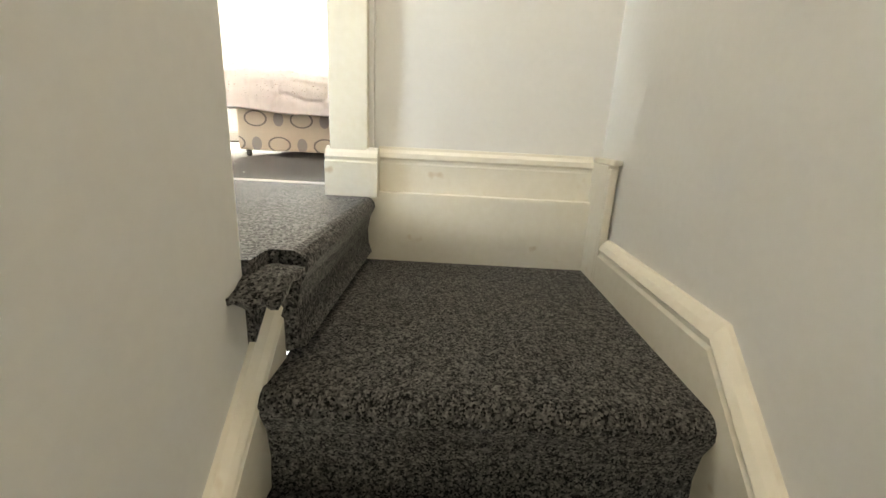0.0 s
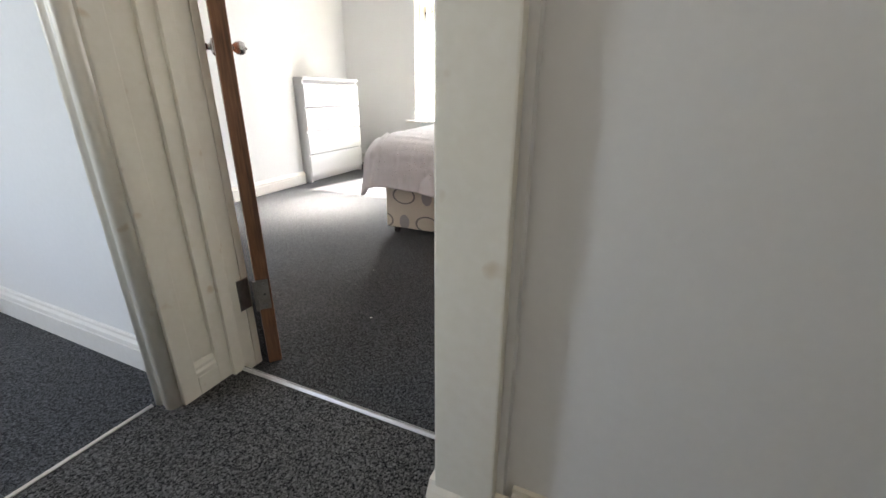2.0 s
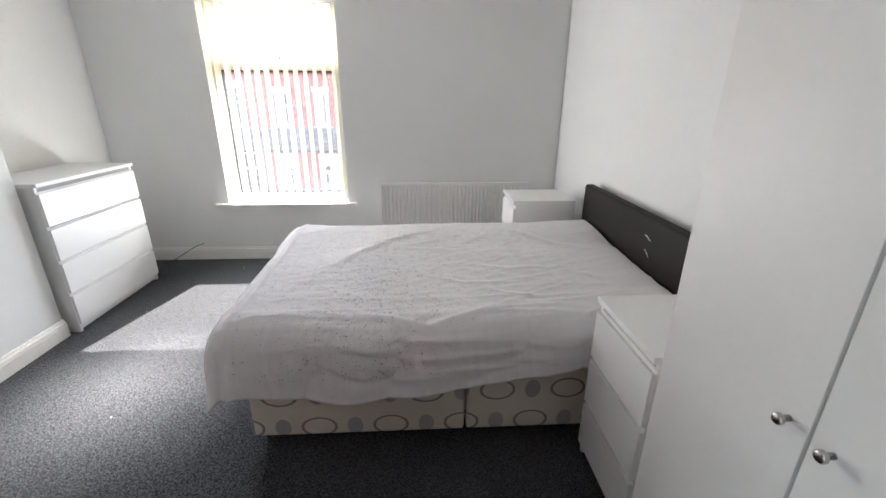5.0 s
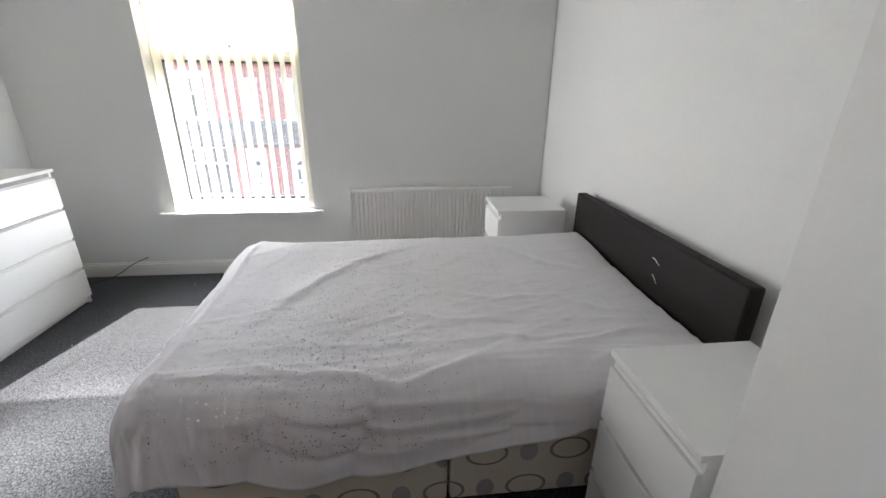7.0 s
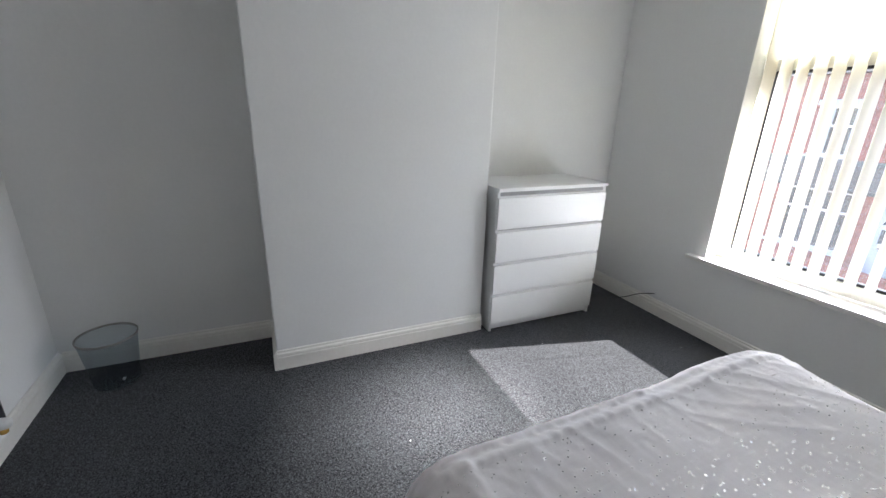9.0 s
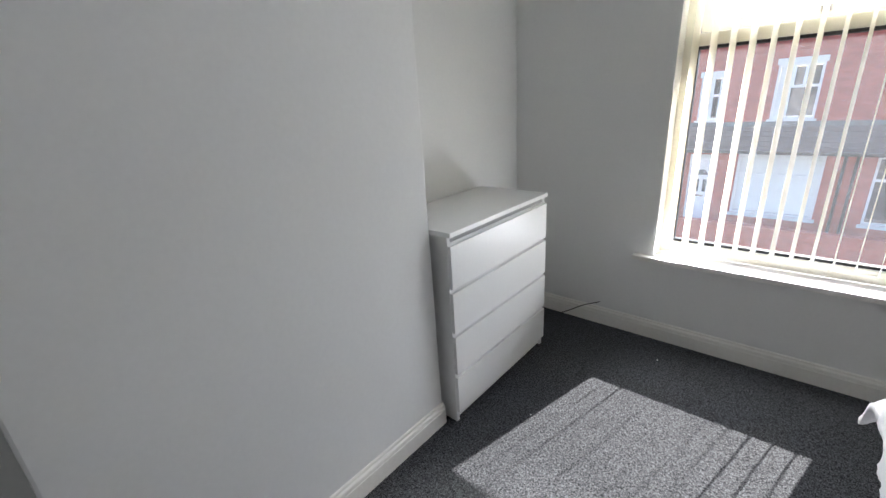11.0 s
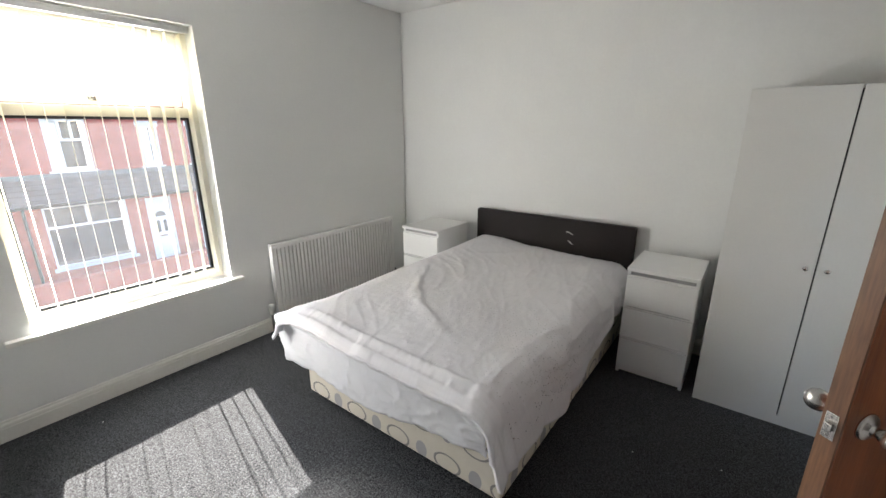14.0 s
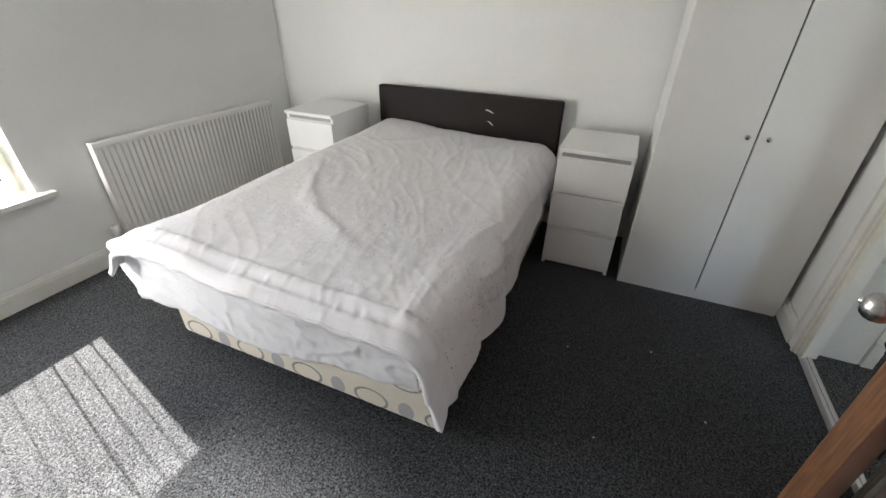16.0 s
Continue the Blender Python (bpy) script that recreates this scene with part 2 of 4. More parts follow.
def add_stains(m):
    """Small tea-brown drips and knocks in old paint."""
    n, l = m.node_tree.nodes, m.node_tree.links
    p = n["Principled BSDF"]
    base = p.inputs["Base Color"].links[0].from_socket
    co, no, rp, mx = n.new("ShaderNodeTexCoord"), n.new("ShaderNodeTexNoise"), n.new("ShaderNodeValToRGB"), n.new("ShaderNodeMix")
    no.inputs["Scale"].default_value, no.inputs["Detail"].default_value = 17, 1.5
    l.new(co.outputs["Object"], no.inputs[0]), l.new(no.outputs["Fac"], rp.inputs[0])
    rp.color_ramp.elements[0].position, rp.color_ramp.elements[1].position = 0.7, 0.78
    mx.data_type = "RGBA"
    mx.inputs[7].default_value = (0.5, 0.36, 0.2, 1)
    sc = n.new("ShaderNodeMath")
    sc.operation, sc.inputs[1].default_value = "MULTIPLY", 0.55
    l.new(rp.outputs[0], sc.inputs[0]), l.new(sc.outputs[0], mx.inputs[0]), l.new(base, mx.inputs[6]), l.new(mx.outputs[2], p.inputs["Base Color"])


add_stains(GLOSS)
SKIRT = mat("white_gloss_paint", (0.78, 0.765, 0.72), (0.73, 0.71, 0.66), 0.35, 3, 50, 0.08, 60)
CARPET = carpet_mat("charcoal_carpet", (0.013, 0.0138, 0.0152), (0.108, 0.114, 0.125), 315)
CARPET_STAIR = carpet_mat("ribbed_stair_carpet", (0.012, 0.012, 0.0122), (0.165, 0.163, 0.16), 290)
STRIP = mat("brushed_aluminium", (0.72, 0.72, 0.72), (0.6, 0.6, 0.6), 0.35, 5, 200, metal=0.8)
FOIL = mat("white_foil_board", (0.8, 0.8, 0.79), (0.775, 0.775, 0.765), 0.38, 2, 80)
FOIL_GREY = mat("off_white_board", (0.7, 0.695, 0.67), (0.68, 0.675, 0.65), 0.45, 2, 80)
# grey that puts shade into the gaps between drawer fronts
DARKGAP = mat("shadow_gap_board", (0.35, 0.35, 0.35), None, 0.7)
WOOD = wood_mat("red_brown_veneer", (0.16, 0.04, 0.014), (0.36, 0.11, 0.036), 0.3)
WOOD_EDGE = wood_mat("brown_lipping", (0.075, 0.03, 0.014), (0.27, 0.125, 0.055), 0.5)
CHROME = mat("satin_nickel", (0.62, 0.6, 0.57), (0.5, 0.48, 0.46), 0.26, 20, 200, metal=1.0)
STEEL = mat("worn_steel", (0.32, 0.31, 0.29), (0.22, 0.21, 0.2), 0.45, 30, 200, metal=0.9)
LEATHER = mat("dark_brown_faux_leather", (0.011, 0.0075, 0.007), (0.016, 0.0115, 0.0105), 0.55, 5, 160, 0.35, 260)
LEATHER.node_tree.nodes["Principled BSDF"].inputs["Specular IOR Level"].default_value = 0.2
TEAR = mat("torn_white_backing", (0.7, 0.68, 0.66), None, 0.9)
DUVET = mat("pale_lilac_cotton", (0.75, 0.73, 0.755), (0.79, 0.77, 0.79), 0.9, 5, 500, 0.25, 600, sheen=0.2)


def add_slub(m):
    """Uneven threads both ways of the weave."""
    n, l = m.node_tree.nodes, m.node_tree.links
    p = n["Principled BSDF"]
    base = p.inputs["Base Color"].links[0].from_socket
    co = n.new("ShaderNodeTexCoord")
    for stretch in ((2, 130, 2), (130, 2, 2)):
        mp, no, mr, mx = n.new("ShaderNodeMapping"), n.new("ShaderNodeTexNoise"), n.new("ShaderNodeMapRange"), n.new("ShaderNodeMix")
        mp.inputs["Scale"].default_value = stretch
        no.inputs["Scale"].default_value, no.inputs["Detail"].default_value = 1.0, 3
        mr.inputs["From Min"].default_value, mr.inputs["From Max"].default_value = 0.35, 0.65
        mr.inputs["To Min"].default_value, mr.inputs["To Max"].default_value = 0.965, 1.0
        mx.data_type, mx.blend_type = "RGBA", "MULTIPLY"
        mx.inputs[0].default_value = 1
        l.new(co.outputs["Object"], mp.inputs[0]), l.new(mp.outputs[0], no.inputs[0]), l.new(no.outputs["Fac"], mr.inputs[0])
        l.new(base, mx.inputs[6]), l.new(mr.outputs[0], mx.inputs[7])
        base = mx.outputs[2]
    l.new(base, p.inputs["Base Color"])


add_slub(DUVET)
SHEET = mat("white_cotton", (0.78, 0.78, 0.8), (0.74, 0.74, 0.77), 0.9, 5, 400, 0.2, 500)
MATTRESS = mat("mattress_ticking", (0.7, 0.66, 0.57), None, 0.85, 9, 200, 0.2, 300)
DIVAN = divan_mat()
PLASTIC_BLACK = mat("black_plastic", (0.015, 0.015, 0.016), (0.025, 0.025, 0.026), 0.5)
PLASTIC_WHITE = mat("white_plastic", (0.78, 0.78, 0.76), (0.74, 0.74, 0.72), 0.4)
UPVC = mat("upvc_frame", (0.76, 0.73, 0.64), (0.72, 0.69, 0.6), 0.35)
ENAMEL = mat("radiator_enamel", (0.82, 0.81, 0.79), (0.8, 0.79, 0.77), 0.35)
SEQUIN = mat("silver_sequin", (0.75, 0.75, 0.78), (0.4, 0.4, 0.43), 0.26, metal=1.0)
SLAT = cloth_mat("cream_blind_fabric", (0.86, 0.81, 0.68), 0.76)
PANE = glass_mat("window_glass")
# pane with added haze that veils the street like glare
HAZED = glass_mat("hazed_window_glass", haze=0.028)
OBSCURED = obscured_mat("obscured_glass", 0.04)
BINMESH = glass_mat("smoked_clear_plastic", (0.87, 0.9, 0.92), 0.15)
BRICK = brick_mat("red_brick", (0.3, 0.08, 0.06), (0.38, 0.115, 0.09))
FRAME_WHITE = mat("weathered_white_frame", (0.56, 0.55, 0.56), (0.5, 0.49, 0.5), 0.5)
STONE = mat("painted_stone", (0.52, 0.5, 0.49), None, 0.8, 4, 60)
SLATE = mat("grey_roof_tile", (0.06, 0.05, 0.045), (0.1, 0.085, 0.076), 0.85, 3, 30, 0.3, 30)
GUTTER = mat("black_gutter", (0.02, 0.022, 0.025), None, 0.4)
# darkness of unlit rooms put into the colour, for boards and door glass
OUT_DARK = mat("dark_room_and_glass", (0.05, 0.055, 0.06), (0.09, 0.095, 0.1), 0.05, 2, 8)
NET = mat("net_curtain", (0.6, 0.6, 0.58), (0.5, 0.5, 0.49), 0.9, 4, 60)
ASPHALT = mat("asphalt", (0.05, 0.05, 0.052), (0.07, 0.07, 0.07), 0.9, 2, 90, 0.4, 120)
PAVING = mat("paving", (0.28, 0.27, 0.26), (0.34, 0.33, 0.31), 0.9, 3, 60, 0.3, 60)


# ---- mesh helpers ----
def box(bm, a, b, bevel=0.0, seg=2):
    """Adds a box from corner a to corner b, its edges rounded by bevel."""
    g = bmesh.ops.create_cube(bm, size=1)["verts"]
    for v in g:
        v.co = Vector([(p + q) / 2 + (q - p) * k for p, q, k in zip(a, b, v.co)])
    if bevel:
        es = list({e for v in g for e in v.link_edges})
        bmesh.ops.bevel(bm, geom=es, offset=bevel, segments=seg, affect="EDGES", profile=0.6)
    return bm


def boxes(*pairs, bevel=0.0):
    bm = bmesh.new()
    for a, b in pairs:
        box(bm, a, b, bevel)
    return bm


def cyl(bm, p, q, r1, r2=None, seg=16):
    """Adds a capped cylinder or cone from p to q."""
    p, q = Vector(p), Vector(q)
    d = q - p
    m = Matrix.Translation((p + q) / 2) @ d.to_track_quat("Z", "Y").to_matrix().to_4x4()
    bmesh.ops.create_cone(bm, cap_ends=True, segments=seg, radius1=r1, radius2=r1 if r2 is None else r2, depth=d.length, matrix=m)
    return bm


def lathe(bm, profile, m=Matrix(), seg=24):
    """Turns (radius, height) pairs round the z axis of m."""
    rings = [[bm.verts.new(m @ Vector((r * math.cos(2 * math.pi * k / seg), r * math.sin(2 * math.pi * k / seg), z))) for k in range(seg)] for r, z in profile]
    for a, b in zip(rings, rings[1:]):
        for k in range(seg):
            bm.faces.new((a[k], a[(k + 1) % seg], b[(k + 1) % seg], b[k]))
    return bm


def sweep(bm, profile, p, q, out, up=(0, 0, 1)):
    """Runs a closed profile of (outward, upward) pairs from p to q."""
    p, q, out, up = Vector(p), Vector(q), Vector(out), Vector(up)
    ends = [[bm.verts.new(c + out * d + up * z) for d, z in profile] for c in (p, q)]
    n = len(profile)
    for k in range(n):
        bm.faces.new((ends[0][k], ends[0][(k + 1) % n], ends[1][(k + 1) % n], ends[1][k]))
    bm.faces.new(ends[0]), bm.faces.new(ends[1][::-1])
    bmesh.ops.recalc_face_normals(bm, faces=bm.faces[:])
    return bm


def mesh_of(name, bm, material, smooth=False):
    me = bpy.data.meshes.new(name)
    bm.to_mesh(me)
    bm.free()
    me.materials.append(material)
    if smooth:
        for f in me.polygons:
            f.use_smooth = True
    return me


def part(name, bm, material, parent, label="", smooth=False):
    ob = new(name, mesh_of(name, bm, material, smooth))
    ob.parent = parent
    return tagged(ob, label)


def thing(name, label, category, at=(0, 0, 0), group="", rz=0.0):
    ob = new(name)
    ob.empty_display_size = 0.1
    ob.matrix_world = pose(*at, 0, 0, rz)
    return tagged(ob, label, category, group)


def structure(name, bm, material, label, category, smooth=False):
    return tagged(new(name, mesh_of(name, bm, material, smooth)), label, category, kind="structure")


def skirt_profile(h, t):
    return [(0, 0), (t, 0), (t, 0.66 * h), (t - 0.003, 0.68 * h), (t - 0.003, 0.73 * h), (t, 0.75 * h), (t * 0.9, 0.84 * h), (t * 0.5, 0.9 * h), (t * 0.45, 0.97 * h), (t * 0.25, h), (0, h)]


# ---- bedroom shell: x runs east, y runs north to the street ----
XW, XE, YS, YN, HC = -3.37, 0.54, 1.415, 5.10, 2.62
WX0, WX1, WZ0, WZ1 = -2.44, -1.37, 0.535, 2.20
DX0, DX1, DZ = -1.115, -0.345, 2.02
YL = 1.185
structure("floor", boxes(((XW - 0.2, 1.393, -0.12), (XE + 0.2, YN + 0.1, 0))), CARPET, "dark charcoal flecked loop-pile bedroom carpet", "carpet")
structure("wall_north", boxes(((XW - 0.2, YN, -3.2), (WX0, YN + 0.3, HC + 0.6)), ((WX1, YN, -3.2), (XE + 0.2, YN + 0.3, HC + 0.6)), ((WX0, YN, -3.2), (WX1, YN + 0.3, WZ0 - 0.03)), ((WX0, YN, WZ1), (WX1, YN + 0.3, HC + 0.6))), WALL, "white painted window wall", "wall")
structure("wall_east", boxes(((XE, YL + 0.23, -0.12), (XE + 0.2, YN, HC))), WALL, "white painted bedroom wall behind the bed", "wall")
structure("wall_west", boxes(((XW - 0.2, YS, -0.12), (XW, YN, HC))), WALL, "white painted bedroom wall", "wall")
structure("wall_south", boxes(((XW - 0.2, 1.3, -0.12), (DX0 - 0.036, YS, HC)), ((-1.2055, 1.1975, -0.12), (DX0 - 0.036, 1.3, HC)), ((DX1 + 0.02, YL, -0.6), (DX1 + 0.122, YS, HC)), ((DX1 + 0.122, YL + 0.025, -0.6), (XE + 0.2, YS, HC)), ((DX0 - 0.03, YL + 0.03, DZ + 0.02), (DX1 + 0.02, YS, HC))), WALL, "white painted wall with the bedroom doorway", "wall")
structure("wall_chimney_breast", boxes(((XW, 2.49, 0), (-2.98, 3.765, HC)), bevel=0.008), WALL, "white painted chimney breast", "wall")
structure("ceiling", boxes(((XW - 0.2, 1.0, HC), (XE + 0.2, YN, HC + 0.1))), CEIL, "white painted bedroom ceiling", "ceiling")

SK = skirt_profile(0.115, 0.02)


def skirting(p, q, out, profile=SK, material=SKIRT):
    structure("baseboard", sweep(bmesh.new(), profile, p, q, out), material, "white gloss moulded skirting board", "skirting")


skirting((XW, YN, 0), (XE, YN, 0), (0, -1, 0))
skirting((XE, YS, 0), (XE, YN - 0.021, 0), (-1, 0, 0))
skirting((XW, 3.79, 0), (XW, YN - 0.021, 0), (1, 0, 0))
skirting((XW, YS + 0.021, 0), (XW, 2.469, 0), (1, 0, 0))
skirting((XW, 2.49, 0), (-2.96, 2.49, 0), (0, -1, 0))
skirting((-2.98, 2.4905, 0), (-2.98, 3.765, 0), (1, 0, 0))
skirting((XW, YS, 0), (DX0 - 0.09, YS, 0), (0, 1, 0))
skirting((DX1 + 0.095, YS, 0), (XE - 0.021, YS, 0), (0, 1, 0))

# ---- window ----
sill = structure("window_sill", boxes(((WX0 - 0.11, YN - 0.045, WZ0 - 0.028), (WX1 + 0.075, YN + 0.12, WZ0)), bevel=0.006), SKIRT, "white gloss painted window board", "window sill")
win = tagged(new("window_1"), "cream framed double-glazed window with an open top light", "window", kind="structure")
FY0, FY1 = YN + 0.115, YN + 0.185
ZT0, ZT1 = 1.655, 1.715
part("window_frame", boxes(((WX0, FY0, WZ0), (WX0 + 0.055, FY1, WZ1)), ((WX1 - 0.055, FY0, WZ0), (WX1, FY1, WZ1)), ((WX0 + 0.055, FY0, WZ0), (WX1 - 0.055, FY1, WZ0 + 0.07)), ((WX0 + 0.055, FY0, WZ1 - 0.055), (WX1 - 0.055, FY1, WZ1)), ((WX0 + 0.055, FY0, ZT0), (WX1 - 0.055, FY1, ZT1)), bevel=0.005), UPVC, win)
part("glazing_bead", boxes(((WX0 + 0.055, FY0 + 0.015, WZ0 + 0.07), (WX0 + 0.07, FY1 - 0.02, ZT0)), ((WX1 - 0.07, FY0 + 0.015, WZ0 + 0.07), (WX1 - 0.055, FY1 - 0.02, ZT0)), ((WX0 + 0.07, FY0 + 0.015, WZ0 + 0.07), (WX1 - 0.07, FY1 - 0.02, WZ0 + 0.085)), ((WX0 + 0.07, FY0 + 0.015, ZT0 - 0.015), (WX1 - 0.07, FY1 - 0.02, ZT0))), PLASTIC_BLACK, win)
part("pane", boxes(((WX0 + 0.06, FY0 + 0.03, WZ0 + 0.075), (WX1 - 0.06, FY0 + 0.036, ZT0 - 0.004))), HAZED, win, "clear glass with a film of haze")
# top-hung light, pushed open a little
sash = part("sash", boxes(((-0.478, 0, -0.43), (-0.428, 0.06, 0)), ((0.428, 0, -0.43), (0.478, 0.06, 0)), ((-0.428, 0, -0.43), (0.428, 0.06, -0.38)), ((-0.428, 0, -0.05), (0.428, 0.06, 0)), bevel=0.005), UPVC, win)
sash.matrix_world = pose((WX0 + WX1) / 2, FY0 + 0.012, WZ1 - 0.052, 8)
part("sash_pane", boxes(((-0.43, 0.028, -0.382), (0.43, 0.034, -0.048))), OBSCURED, sash, "obscured glass")
hb = bmesh.new()
box(hb, (-0.02, -0.012, -0.41), (0.02, 0.002, -0.38), 0.003)
cyl(hb, (0, -0.02, -0.395), (-0.03, -0.028, -0.31), 0.007, 0.005, 10)
part("window_handle", hb, CHROME, sash, "small metal casement handle")
part("stay", boxes(((WX1 - 0.075, FY0 + 0.02, ZT1 + 0.004), (WX1 - 0.062, FY1 + 0.04, ZT1 + 0.012))), CHROME, win)

# ---- vertical blind ----
blind = thing("vertical_blind", "cream fabric vertical blind with its slats turned open", "blind", ((WX0 + WX1) / 2, YN + 0.06, 0))
inv = blind.matrix_world.inverted()
rail = boxes(((-0.52, -0.022, 2.155), (0.52, 0.022, 2.185)), ((-0.52, -0.026, 2.182), (0.52, 0.026, 2.19)), bevel=0.003)
part("headrail", rail, STRIP, blind, "grey metal headrail")
BLIND_N, ANG = 13, math.atan2(SUN_TO.y, SUN_TO.x)
dx, dy = math.cos(ANG), math.sin(ANG)
slat_me = None
SLAT_TWIST = (3.5, 2, 4, 1.5, 3, 2, 1, 2.5, 2, 5.5, 4, 4.5, 5)
for k in range(BLIND_N):
    x = -0.475 + 0.95 * k / (BLIND_N - 1)
    if slat_me is None:
        bm = bmesh.new()
        cols = [[bm.verts.new((dx * w + dy * 0.0015 * (1 - (w / 0.0445) ** 2), dy * w - dx * 0.0015 * (1 - (w / 0.0445) ** 2), z)) for w in (-0.0445, -0.022, 0, 0.022, 0.0445)] for z in (0.605, 1.1, 1.6, 2.15)]
        for a, b in zip(cols, cols[1:]):
            for j in range(4):
                bm.faces.new((a[j], a[j + 1], b[j + 1], b[j]))
        slat_me = mesh_of("slat", bm, SLAT, True)
        bm = bmesh.new()
        box(bm, (-0.0445, -0.002, 0.597), (0.0445, 0.002, 0.632), 0.001, 1)
        bm.transform(Matrix.Rotation(ANG, 4, "Z"))
        weight_me = mesh_of("weight", bm, PLASTIC_WHITE)
    turn = Matrix.Translation((x, 0.018, 0)) @ Matrix.Rotation(radians(SLAT_TWIST[k] + random.uniform(-0.6, 0.6)), 4, "Z")
    slat = new("slat", slat_me)
    slat.parent = blind
    slat.matrix_basis = turn
    wt = new("weight", weight_me)
    wt.parent = slat
for side in (-0.042, 0.042):
    chain = bmesh.new()
    for k in range(BLIND_N - 1):
        x = -0.475 + 0.95 * k / (BLIND_N - 1)
        mid = x + 0.0396
        for a, b in (((x, 0.606), (mid, 0.598)), ((mid, 0.598), (x + 0.0792, 0.606))):
            cyl(chain, (a[0] + dx * side, 0.018 + dy * side, a[1]), (b[0] + dx * side, 0.018 + dy * side, b[1]), 0.0012, seg=6)
    part("bottom_chain", chain, PLASTIC_WHITE, blind)

# ---- bedroom doorway and door ----
dfr = tagged(new("door_frame_1"), "cream gloss panelled door lining and architrave", "door frame", kind="structure")
LX = DX0 - 0.025
part("lining_back", boxes(((LX - 0.01, YL + 0.012, 0), (LX, YS + 0.046, DZ + 0.02))), GLOSS, dfr)
# stiles, rails and bed mould of the panelled reveal
part("lining_stile", boxes(((LX, YL + 0.012, 0), (LX + 0.016, YL + 0.062, DZ)), bevel=0.004), GLOSS, dfr)
part("lining_stile", boxes(((LX, YL + 0.125, 0), (LX + 0.016, YS - 0.036, DZ)), bevel=0.004), GLOSS, dfr)
part("lining_rail", boxes(((LX, YL + 0.062, 0), (LX + 0.016, YL + 0.125, 0.085)), bevel=0.003), GLOSS, dfr)
part("panel_mould", sweep(bmesh.new(), [(0, 0), (0.014, 0), (0.014, 0.012), (0.009, 0.02), (0.009, 0.028), (0.003, 0.042), (0, 0.042)], (LX, YL + 0.062, 0.085), (LX, YL + 0.125, 0.085), (1, 0, 0)), GLOSS, dfr)
part("door_stop", boxes(((LX + 0.0165, YS - 0.066, 0), (LX + 0.03, YS - 0.03, DZ)), bevel=0.003), GLOSS, dfr)
part("hinge_stile", boxes(((LX, YS - 0.036, 0), (LX + 0.016, YS + 0.022, DZ)), ((LX, YS + 0.0245, 0), (LX + 0.016, YS + 0.048, DZ)), bevel=0.002), GLOSS, dfr)
post = bmesh.new()
sweep(post, [(0, 0), (0.03, 0.0), (0.032, 0.006), (0.03, 0.014), (0.024, 0.02), (0.026, 0.03), (0.032, 0.046), (0.03, 0.06), (0.018, 0.068), (0, 0.068)], (-1.205, YL + 0.0115, 0), (-1.205, YL + 0.0115, 2.1), (0, -1, 0), (1, 0, 0))
part("corner_architrave", post, GLOSS, dfr, "rounded cream architrave with worn paint", True)
part("lining_right", boxes(((DX1, YL + 0.005, 0), (DX1 + 0.018, YS + 0.005, DZ + 0.02)), bevel=0.002), GLOSS, dfr)
part("door_stop_right", boxes(((DX1 - 0.04, YS - 0.06, 0), (DX1, YS - 0.005, DZ)), bevel=0.003), GLOSS, dfr)
part("lining_head", boxes(((LX, YL + 0.005, DZ), (DX1 + 0.018, YS + 0.005, DZ + 0.02))), GLOSS, dfr)
part("architrave_right", boxes(((DX1 + 0.0, YL - 0.027, 0.13), (DX1 + 0.11, YL, 2.1)), bevel=0.004), GLOSS, dfr)
part("architrave_head", boxes(((-1.20, YL - 0.027, 2.02), (DX1, YL, 2.1)), bevel=0.004), GLOSS, dfr)
PB = [(0, 0), (0.042, 0), (0.042, 0.098), (0.036, 0.103), (0.04, 0.112), (0.034, 0.124), (0.027, 0.132), (0.024, 0.14), (0, 0.14)]
part("plinth_block", sweep(bmesh.new(), PB, (DX1 - 0.012, YL, 0.03), (DX1 + 0.14, YL, 0.03), (0, -1, 0)), GLOSS, dfr)
part("room_architrave", boxes(((DX1 + 0.012, YS, 0), (DX1 + 0.03, YS + 0.018, DZ + 0.08)), ((DX1 + 0.03, YS, 0), (DX1 + 0.075, YS + 0.012, DZ + 0.08)), ((DX1 + 0.075, YS, 0), (DX1 + 0.093, YS + 0.022, DZ + 0.08)), bevel=0.004), SKIRT, dfr)
part("room_architrave_left", boxes(((DX0 - 0.09, YS, 0), (DX0 - 0.036, YS + 0.03, DZ + 0.08)), bevel=0.004), SKIRT, dfr)
structure("threshold_strip_1", sweep(bmesh.new(), [(-0.018, 0.0), (0.018, 0.0), (0.018, 0.004), (0.01, 0.02), (-0.012, 0.035), (-0.018, 0.03)], (LX + 0.03, 1.392, 0), (DX1, 1.392, 0), (0, 1, 0)), STRIP, "silver metal carpet threshold strip", "threshold")

door = tagged(thing("door_1", "red-brown veneered flush bedroom door standing open", "door", (DX0 + 0.036, YS + 0.036, 0), rz=141.0), kind="structure")
DW = 0.755
part("door_leaf", boxes(((0.008, -0.04, 0.012), (DW, 0.0, 1.985)), bevel=0.002), WOOD, door)
part("lock_edge", boxes(((DW, -0.039, 0.013), (DW + 0.006, -0.001, 1.984)), bevel=0.001), WOOD_EDGE, door)
part("hinge_edge", boxes(((0.002, -0.039, 0.013), (0.008, -0.001, 1.984)), bevel=0.001), WOOD_EDGE, door)
latch = part("latch_plate", boxes(((DW + 0.006, -0.032, 0.97), (DW + 0.0085, -0.008, 1.03)), bevel=0.001), CHROME, door, "bright metal latch faceplate")
part("latch_bolt", boxes(((DW + 0.0085, -0.026, 0.99), (DW + 0.018, -0.013, 1.01)), bevel=0.003), CHROME, latch)
